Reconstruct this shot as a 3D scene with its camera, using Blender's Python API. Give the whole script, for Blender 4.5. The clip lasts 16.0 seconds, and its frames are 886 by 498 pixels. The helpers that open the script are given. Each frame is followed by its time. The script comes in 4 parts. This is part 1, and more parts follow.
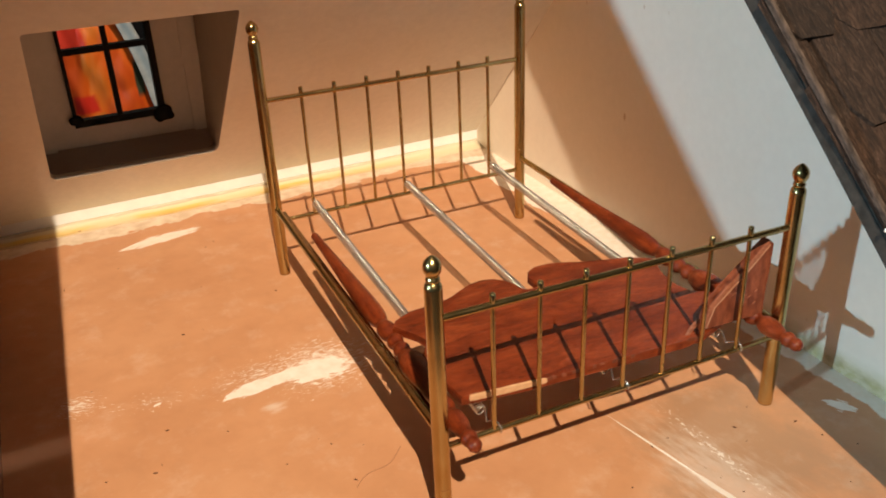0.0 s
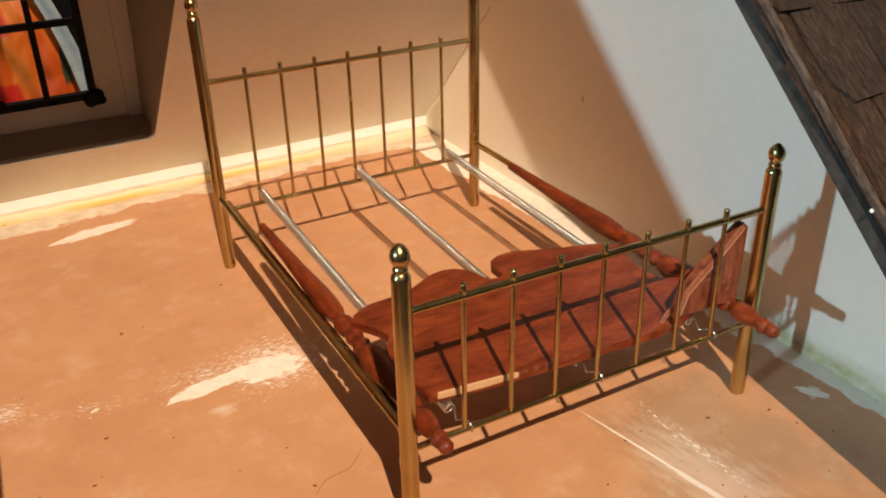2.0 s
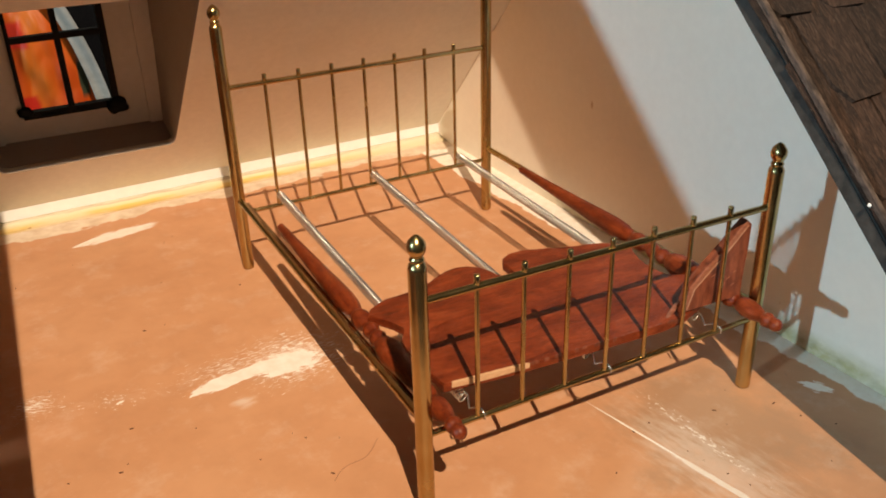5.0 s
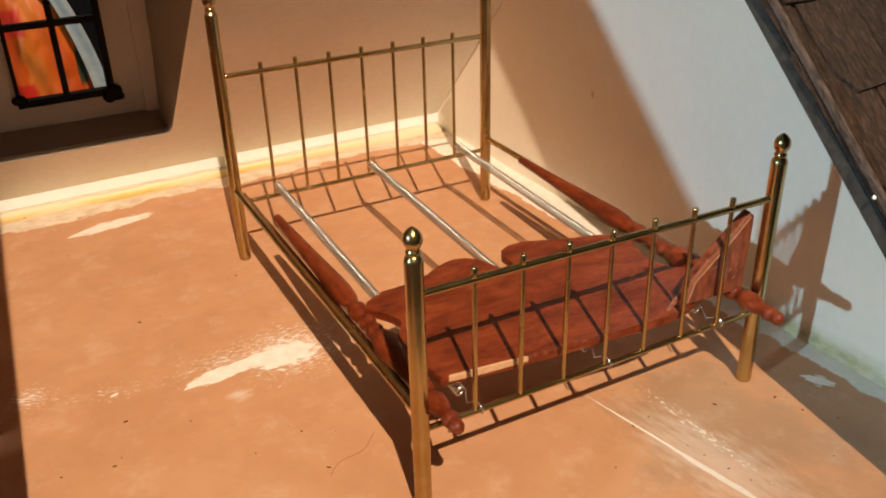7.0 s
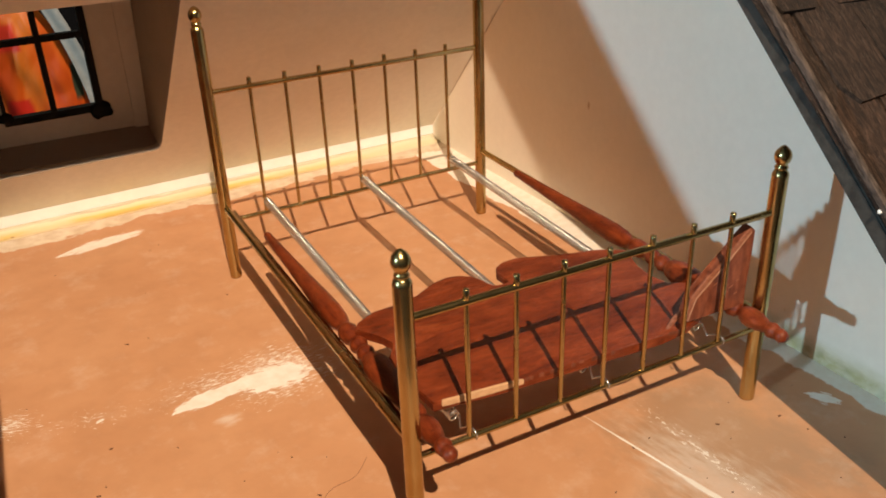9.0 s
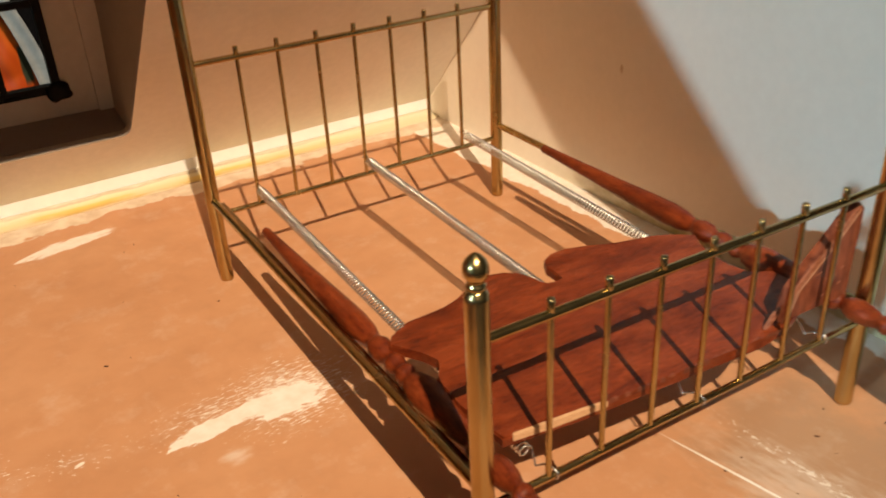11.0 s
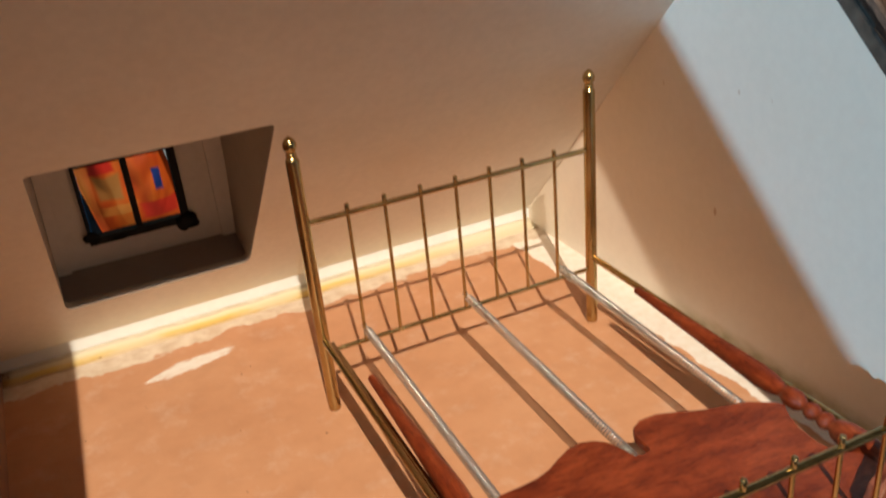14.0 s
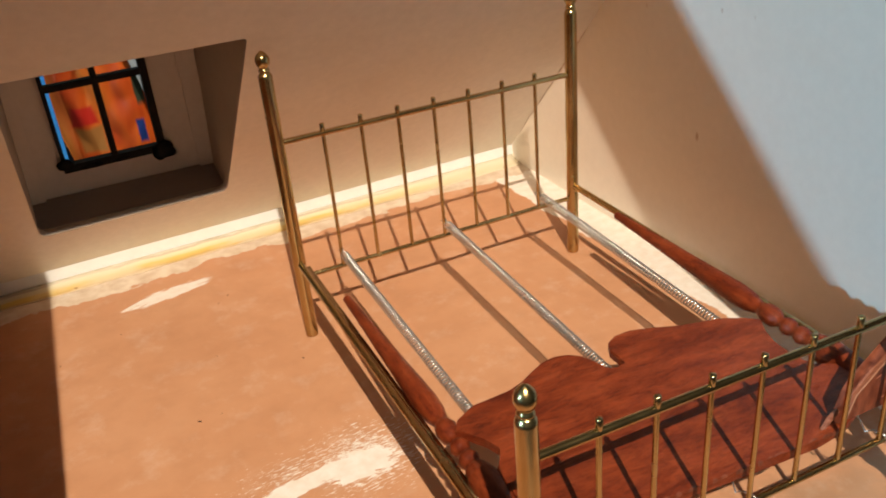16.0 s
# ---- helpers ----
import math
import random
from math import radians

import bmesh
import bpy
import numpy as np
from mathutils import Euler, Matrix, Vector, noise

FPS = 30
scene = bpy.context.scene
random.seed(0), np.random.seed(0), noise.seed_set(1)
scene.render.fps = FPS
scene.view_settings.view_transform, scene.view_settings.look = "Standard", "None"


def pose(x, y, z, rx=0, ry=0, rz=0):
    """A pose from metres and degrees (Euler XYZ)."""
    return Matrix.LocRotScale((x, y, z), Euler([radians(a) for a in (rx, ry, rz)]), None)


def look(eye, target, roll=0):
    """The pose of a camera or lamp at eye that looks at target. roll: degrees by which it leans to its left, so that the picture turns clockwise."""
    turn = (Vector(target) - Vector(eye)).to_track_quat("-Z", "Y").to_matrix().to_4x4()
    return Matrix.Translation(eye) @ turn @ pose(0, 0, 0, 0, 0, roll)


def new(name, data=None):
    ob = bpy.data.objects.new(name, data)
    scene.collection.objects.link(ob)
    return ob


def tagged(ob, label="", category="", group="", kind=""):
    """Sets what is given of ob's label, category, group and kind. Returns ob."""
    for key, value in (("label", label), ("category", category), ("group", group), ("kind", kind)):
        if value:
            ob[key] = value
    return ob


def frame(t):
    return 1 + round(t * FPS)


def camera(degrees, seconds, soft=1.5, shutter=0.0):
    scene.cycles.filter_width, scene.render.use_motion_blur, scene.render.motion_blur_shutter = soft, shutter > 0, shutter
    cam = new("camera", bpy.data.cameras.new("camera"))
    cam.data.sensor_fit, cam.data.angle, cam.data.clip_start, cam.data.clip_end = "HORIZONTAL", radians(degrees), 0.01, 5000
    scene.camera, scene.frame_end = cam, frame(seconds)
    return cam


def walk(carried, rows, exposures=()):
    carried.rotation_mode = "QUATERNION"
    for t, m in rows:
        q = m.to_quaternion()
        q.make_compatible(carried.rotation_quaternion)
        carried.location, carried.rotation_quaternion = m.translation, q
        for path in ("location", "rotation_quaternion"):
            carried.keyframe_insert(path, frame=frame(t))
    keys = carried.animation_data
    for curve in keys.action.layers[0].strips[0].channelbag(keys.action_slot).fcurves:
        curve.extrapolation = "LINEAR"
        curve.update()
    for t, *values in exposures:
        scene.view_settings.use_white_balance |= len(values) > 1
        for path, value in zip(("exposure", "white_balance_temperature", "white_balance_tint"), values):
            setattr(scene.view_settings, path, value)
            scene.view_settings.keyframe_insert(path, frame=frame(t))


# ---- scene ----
# A doll's-house attic at its true size: one metre is one metre, the brass bed is 13 cm wide.
cam = camera(53.8, 16.0, soft=1.8, shutter=0.5)
walk(cam, [
    (0.0, pose(-0.0835, -0.1880, 0.2014, 62.82, 2.20, -25.96)),
    (0.5, pose(-0.0850, -0.1777, 0.2000, 62.38, 2.46, -26.53)),
    (1.0, pose(-0.0869, -0.1723, 0.1953, 62.41, 1.46, -28.08)),
    (1.5, pose(-0.0837, -0.1685, 0.1896, 61.61, 0.99, -29.41)),
    (2.0, pose(-0.0836, -0.1706, 0.1925, 62.15, 1.08, -29.92)),
    (2.5, pose(-0.0851, -0.1755, 0.1946, 62.39, 1.32, -29.77)),
    (3.0, pose(-0.0865, -0.1775, 0.1935, 62.64, 1.24, -29.49)),
    (3.5, pose(-0.0873, -0.1811, 0.1944, 63.00, 1.29, -29.38)),
    (4.0, pose(-0.0874, -0.1811, 0.1939, 63.16, 1.72, -29.62)),
    (4.2, pose(-0.0889, -0.1799, 0.1915, 63.13, 1.62, -29.47)),
    (6.5, pose(-0.0911, -0.1817, 0.1940, 62.88, 0.97, -29.38)),
    (7.0, pose(-0.0878, -0.1774, 0.1910, 62.38, 1.27, -29.22)),
    (7.5, pose(-0.0869, -0.1715, 0.1880, 62.08, 1.38, -29.14)),
    (8.0, pose(-0.0848, -0.1701, 0.1885, 62.76, 1.27, -29.49)),
    (8.2, pose(-0.0854, -0.1718, 0.1908, 63.07, 1.46, -29.44)),
    (10.3, pose(-0.0714, -0.1586, 0.1803, 61.90, 2.26, -30.24)),
    (10.5, pose(-0.0734, -0.1470, 0.1763, 61.51, 1.96, -30.74)),
    (11.0, pose(-0.0785, -0.1185, 0.1729, 61.30, 2.66, -32.60)),
    (11.5, pose(-0.0826, -0.1015, 0.1534, 60.59, 2.42, -32.50)),
    (11.7, pose(-0.0806, -0.0980, 0.1672, 62.03, 1.45, -29.88)),
    (11.9, pose(-0.0810, -0.1087, 0.2053, 63.75, 3.60, -27.70)),
    (12.0, pose(-0.0854, -0.1084, 0.2075, 64.02, 3.68, -26.83)),
    (12.2, pose(-0.0866, -0.1094, 0.2172, 64.42, 3.63, -26.34)),
    (12.5, pose(-0.0752, -0.1198, 0.2438, 67.80, 5.23, -25.96)),
    (12.8, pose(-0.0772, -0.1268, 0.2591, 69.04, 6.29, -25.53)),
    (13.0, pose(-0.0756, -0.1279, 0.2488, 68.26, 6.26, -25.08)),
    (13.5, pose(-0.0733, -0.1257, 0.2393, 66.95, 6.09, -25.60)),
    (14.0, pose(-0.0727, -0.1173, 0.2209, 63.68, 5.04, -26.39)),
    (14.5, pose(-0.0715, -0.1196, 0.2124, 62.44, 4.73, -26.57)),
    (15.0, pose(-0.0698, -0.1215, 0.2083, 61.80, 4.58, -26.83)),
    (15.5, pose(-0.0661, -0.1225, 0.2059, 61.46, 4.76, -27.16)),
    (16.0, pose(-0.0703, -0.1229, 0.2030, 61.45, 4.67, -26.72)),
], exposures=[(0.0, 0.04, 7100, 14), (1.0, -0.06, 7100, 14), (2.0, 0.0, 7100, 14), (8.2, 0.0, 7100, 14), (11.0, -0.02, 7450, 14), (11.5, -0.04, 7500, 14), (12.0, 0.04, 7050, 13), (12.5, -0.04, 6200, 10), (13.5, -0.02, 6180, 10), (14.3, 0.0, 6250, 10), (16.0, 0.02, 6250, 10)])

# ---- light ----
world = bpy.data.worlds.new("room_air")
scene.world = world
world.use_nodes = True
world.node_tree.nodes["Background"].inputs[0].default_value = (0.75, 0.8, 0.9, 1)
world.node_tree.nodes["Background"].inputs[1].default_value = 0.012


def lamp(name, eye, target, watts, colour, size, beam=0):
    data = bpy.data.lights.new(name, "SPOT" if beam else "POINT")
    data.energy, data.color, data.shadow_soft_size = watts, colour, size
    if beam:
        data.spot_size, data.spot_blend = radians(beam), 1.0
    ob = new(name, data)
    ob.matrix_world = look(eye, target)
    return ob


WARM_EYE = (-0.2124, -0.8574, 1.1645)
COOL_EYE = (-1.332, -0.2350, 0.4450)
lamp("reading_lamp_bulb", WARM_EYE, (0.035, 0.225, 0.02), 131, (1.0, 0.83, 0.61), 0.0075, beam=29)
lamp("window_lamp_bulb", COOL_EYE, (0.168, 0.01, 0.06), 46, (0.45, 0.80, 1.02), 0.021)
# added fill without a known source, brightens the bag and books
lamp("added_back_fill", (0.35, 0.55, 0.62), (0.0, 1.1, -0.1), 21, (1.0, 0.93, 0.84), 0.02)

# ---- measures of the attic ----
XL, XR = -0.1255, 0.168          # inner faces of the two gable walls
SLOPE_D, SLOPE_K = 0.3033, 0.916  # sloping ceiling: y + K z = D
KNEE_Z = 0.0092
KNEE_Y = SLOPE_D - SLOPE_K * KNEE_Z
FILLET_Y = 0.2842                 # front edge of the run of glue at its foot
EDGE_L, EDGE_R = -0.1125, 0.1181  # cut edges of the two front roof panels
ROOF_A, ROOF_B = 0.957, 0.1243    # underside of the front roof: z = A y + B
RIDGE_Z = 0.2148
RIDGE_Y = SLOPE_D - SLOPE_K * RIDGE_Z


# ---- materials ----
def material(name, colour, rough=0.6, metal=0.0, spec=0.5):
    m = bpy.data.materials.new(name)
    m.use_nodes = True
    b = m.node_tree.nodes["Principled BSDF"]
    b.inputs["Base Color"].default_value = (*colour, 1)
    b.inputs["Roughness"].default_value = rough
    b.inputs["Metallic"].default_value = metal
    b.inputs["Specular IOR Level"].default_value = spec
    return m


def node(m, kind, **values):
    n = m.node_tree.nodes.new(kind)
    for key, value in values.items():
        n.inputs[key.replace("_", " ")].default_value = value
    return n


def wire(m, a, out, b, into):
    m.node_tree.links.new(a.outputs[out], b.inputs[into])


def coords(m, scale=(1, 1, 1), turn=(0, 0, 0), kind="Object"):
    tc = m.node_tree.nodes.new("ShaderNodeTexCoord")
    mp = m.node_tree.nodes.new("ShaderNodeMapping")
    mp.inputs["Scale"].default_value = scale
    mp.inputs["Rotation"].default_value = turn
    wire(m, tc, kind, mp, "Vector")
    return mp


def noise_of(m, at, scale, detail=4.0, rough=0.55, distort=0.0):
    n = node(m, "ShaderNodeTexNoise", Scale=scale, Detail=detail, Roughness=rough, Distortion=distort)
    wire(m, at, "Vector", n, "Vector")
    return n


def ramp_of(m, src, out, stops):
    r = m.node_tree.nodes.new("ShaderNodeValToRGB")
    e = r.color_ramp.elements
    while len(e) < len(stops):
        e.new(0.5)
    for k, (p, c) in zip(e, stops):
        k.position, k.color = p, (*c, 1) if len(c) == 3 else c
    wire(m, src, out, r, "Fac")
    return r


def mixed(m, kind, fac, a, b):
    """A colour mix; fac, a and b are (node, output) or values."""
    x = m.node_tree.nodes.new("ShaderNodeMix")
    x.data_type, x.blend_type = "RGBA", kind
    for v, i in ((fac, 0), (a, 6), (b, 7)):
        if isinstance(v, tuple) and hasattr(v[0], "outputs"):
            m.node_tree.links.new(v[0].outputs[v[1]], x.inputs[i])
        else:
            x.inputs[i].default_value = v if i == 0 else (*v, 1)
    return x


def math_of(m, op, a, b=0.0):
    x = m.node_tree.nodes.new("ShaderNodeMath")
    x.operation = op
    for i, v in enumerate((a, b)):
        if isinstance(v, tuple):
            m.node_tree.links.new(v[0].outputs[v[1]], x.inputs[i])
        else:
            x.inputs[i].default_value = v
    return x


def bump_of(m, src, out, strength, distance):
    b = m.node_tree.nodes.new("ShaderNodeBump")
    b.inputs["Strength"].default_value, b.inputs["Distance"].default_value = strength, distance
    wire(m, src, out, b, "Height")
    m.node_tree.links.new(b.outputs[0], m.node_tree.nodes["Principled BSDF"].inputs["Normal"])


def coloured(m, src, out):
    m.node_tree.links.new(src.outputs[out], m.node_tree.nodes["Principled BSDF"].inputs["Base Color"])


def roughened(m, src, out):
    m.node_tree.links.new(src.outputs[out], m.node_tree.nodes["Principled BSDF"].inputs["Roughness"])


def plaster(name, base, dark):
    m = material(name, base, 0.7)
    at = coords(m)
    big, fine = noise_of(m, at, 14, 3), noise_of(m, at, 260, 5)
    r = ramp_of(m, big, "Fac", [(0.3, dark), (0.7, base)])
    f = ramp_of(m, fine, "Fac", [(0.35, (0.9, 0.9, 0.9)), (0.7, (1, 1, 1))])
    coloured(m, mixed(m, "MULTIPLY", 0.6, (r, "Color"), (f, "Color")), 2)
    bump_of(m, noise_of(m, at, 420, 5), "Fac", 0.12, 0.0004)
    return m


def worn_or_dim_mask(m, place, turn, size, scratch, reach, sharp, level=0.5, much=1.0, thin=0.30):
    """A worn or dimmed spot: an ellipse with a ragged edge, streaked along its length."""
    tc = m.node_tree.nodes.new("ShaderNodeTexCoord")
    mp = m.node_tree.nodes.new("ShaderNodeMapping")
    mp.vector_type = "TEXTURE"
    mp.inputs["Location"].default_value = (*place, 0)
    mp.inputs["Rotation"].default_value = (0, 0, radians(turn))
    mp.inputs["Scale"].default_value = (*size, 1)
    wire(m, tc, "Object", mp, "Vector")
    far = m.node_tree.nodes.new("ShaderNodeVectorMath")
    far.operation = "LENGTH"
    wire(m, mp, "Vector", far, 0)
    at = coords(m, (1, thin, 1), (0, 0, radians(turn)))
    at.vector_type = "TEXTURE"
    n = noise_of(m, at, scratch, 6, 0.62)
    ragged = math_of(m, "ADD", (far, "Value"), (math_of(m, "MULTIPLY", (math_of(m, "SUBTRACT", (n, "Fac"), level), 0), reach), 0))
    r = m.node_tree.nodes.new("ShaderNodeMapRange")
    r.interpolation_type = "SMOOTHSTEP"
    r.inputs["From Min"].default_value, r.inputs["From Max"].default_value = 1.0 - sharp, 1.0
    r.inputs["To Min"].default_value, r.inputs["To Max"].default_value = much, 0.0
    m.node_tree.links.new(ragged.outputs[0], r.inputs["Value"])
    return r


def edge_mask(m, axis, limit, ragged, scale, soft, lean=0.0):
    """Bare board beyond a ragged line of paint along one axis."""
    tc = m.node_tree.nodes.new("ShaderNodeTexCoord")
    xyz = m.node_tree.nodes.new("ShaderNodeSeparateXYZ")
    wire(m, tc, "Object", xyz, "Vector")
    n = noise_of(m, coords(m), scale, 4, 0.55)
    v = math_of(m, "ADD", (xyz, axis), (math_of(m, "MULTIPLY", (math_of(m, "SUBTRACT", (n, "Fac"), 0.5), 0), ragged), 0))
    v = math_of(m, "ADD", (v, 0), (math_of(m, "MULTIPLY", (xyz, "Y"), lean), 0))
    r = m.node_tree.nodes.new("ShaderNodeMapRange")
    r.interpolation_type = "SMOOTHSTEP"
    r.inputs["From Min"].default_value, r.inputs["From Max"].default_value = limit - soft, limit + soft
    m.node_tree.links.new(v.outputs[0], r.inputs["Value"])
    return r


def stained_foot(m, base, stain, top, low, ragged, fade=None):
    """Old glue showing along the foot of a painted wall, ragged at its upper edge."""
    tc = m.node_tree.nodes.new("ShaderNodeTexCoord")
    xyz = m.node_tree.nodes.new("ShaderNodeSeparateXYZ")
    wire(m, tc, "Object", xyz, "Vector")
    n = noise_of(m, coords(m, (1, 1, 3)), 55, 5, 0.6)
    wob = math_of(m, "MULTIPLY", (math_of(m, "SUBTRACT", (n, "Fac"), 0.5), 0), ragged)
    z = math_of(m, "ADD", (xyz, "Z"), (wob, 0))

    def band(src, a, b, up):
        r = m.node_tree.nodes.new("ShaderNodeMapRange")
        r.interpolation_type = "SMOOTHSTEP"
        r.inputs["From Min"].default_value, r.inputs["From Max"].default_value = a, b
        r.inputs["To Min"].default_value, r.inputs["To Max"].default_value = (0, 1) if up else (1, 0)
        m.node_tree.links.new(src[0].outputs[src[1]], r.inputs["Value"])
        return r

    mask = math_of(m, "MULTIPLY", (band((z, 0), top - 0.0060, top + 0.0030, False), 0), (band((z, 0), low - 0.0006, low + 0.0006, True), 0))
    patch = ramp_of(m, noise_of(m, coords(m, (1, 1, 2)), 90, 4), "Fac", [(0.34, (0.40, 0.40, 0.40)), (0.60, (0.9, 0.9, 0.9))])
    mask = math_of(m, "MULTIPLY", (mask, 0), (patch, "Color"))
    if fade:
        mask = math_of(m, "MULTIPLY", (mask, 0), (band((xyz, fade[0]), fade[1], fade[2], False), 0))
    return mixed(m, "MIX", (mask, 0), base, stain)


def knee_paint():
    m = material("cream_knee_paint", (0.87, 0.84, 0.78), 0.5)
    at = coords(m)
    base = ramp_of(m, noise_of(m, at, 120, 5), "Fac", [(0.3, (0.80, 0.815, 0.835)), (0.65, (0.85, 0.865, 0.885))])
    coloured(m, base, "Color")
    bump_of(m, noise_of(m, at, 160, 5), "Fac", 0.5, 0.0006)
    return m


def glue_fillet():
    """Old glue run along the foot of the knee wall: pale above, deep yellow lower down, paler towards one end."""
    m = material("old_yellow_glue", (0.9, 0.7, 0.25), 0.45)
    tc = m.node_tree.nodes.new("ShaderNodeTexCoord")
    xyz = m.node_tree.nodes.new("ShaderNodeSeparateXYZ")
    wire(m, tc, "Object", xyz, "Vector")
    wob = noise_of(m, coords(m, (0.6, 1, 1)), 90, 4, 0.6)
    y = math_of(m, "ADD", (xyz, "Y"), (math_of(m, "MULTIPLY", (math_of(m, "SUBTRACT", (wob, "Fac"), 0.5), 0), 0.0034), 0))
    r = m.node_tree.nodes.new("ShaderNodeMapRange")
    r.inputs["From Min"].default_value, r.inputs["From Max"].default_value = FILLET_Y, KNEE_Y
    m.node_tree.links.new(y.outputs[0], r.inputs["Value"])
    # dark stop near the top paints in a thin shadow line at the wall
    band = ramp_of(m, r, 0, [(0.0, (0.66, 0.50, 0.32)), (0.10, (0.58, 0.38, 0.12)), (0.22, (0.72, 0.50, 0.13)), (0.45, (0.78, 0.57, 0.18)), (0.62, (0.76, 0.66, 0.40)), (0.80, (0.76, 0.69, 0.50)), (0.90, (0.52, 0.43, 0.31)), (1.0, (0.76, 0.72, 0.62))])
    x = m.node_tree.nodes.new("ShaderNodeMapRange")
    x.inputs["From Min"].default_value, x.inputs["From Max"].default_value = 0.045, 0.13
    m.node_tree.links.new(xyz.outputs["X"], x.inputs["Value"])
    patch = ramp_of(m, noise_of(m, coords(m, (0.5, 1, 1)), 60, 4), "Fac", [(0.42, (0, 0, 0)), (0.62, (0.75, 0.75, 0.75))])
    pale = math_of(m, "MAXIMUM", (x, 0), (patch, "Color"))
    c = mixed(m, "MIX", (math_of(m, "MULTIPLY", (pale, 0), 0.85), 0), (band, "Color"), (0.76, 0.68, 0.52))
    specks = ramp_of(m, noise_of(m, coords(m), 190, 1), "Fac", [(0.735, (1, 1, 1)), (0.76, (0.50, 0.32, 0.14))])
    coloured(m, mixed(m, "MULTIPLY", 0.9, (c, 2), (specks, "Color")), 2)
    bump_of(m, noise_of(m, coords(m, (0.5, 1, 1)), 200, 5), "Fac", 0.5, 0.0006)
    return m


def wall_paint():
    m = material("white_wall_paint_with_glue", (0.83, 0.81, 0.77), 0.7)
    at = coords(m)
    base = ramp_of(m, noise_of(m, at, 14, 3), "Fac", [(0.3, (0.945, 0.875, 0.765)), (0.7, (0.965, 0.91, 0.82))])
    fine = ramp_of(m, noise_of(m, at, 260, 5), "Fac", [(0.35, (0.95, 0.95, 0.95)), (0.7, (1, 1, 1))])
    base = mixed(m, "MULTIPLY", 0.6, (base, "Color"), (fine, "Color"))
    fleck = ramp_of(m, noise_of(m, coords(m, (1, 1, 0.6)), 95, 1), "Fac", [(0.765, (1, 1, 1)), (0.79, (0.62, 0.48, 0.36))])
    base = mixed(m, "MULTIPLY", 0.8, (base, 2), (fleck, "Color"))
    glue = ramp_of(m, noise_of(m, at, 120, 5), "Fac", [(0.3, (0.34, 0.28, 0.09)), (0.55, (0.52, 0.45, 0.20)), (0.75, (0.74, 0.69, 0.54))])
    coloured(m, stained_foot(m, (base, 2), (glue, "Color"), 0.0085, -0.01, 0.0050, ("Y", 0.12, 0.20)), 2)
    bump_of(m, noise_of(m, at, 300, 5), "Fac", 0.2, 0.0004)
    return m


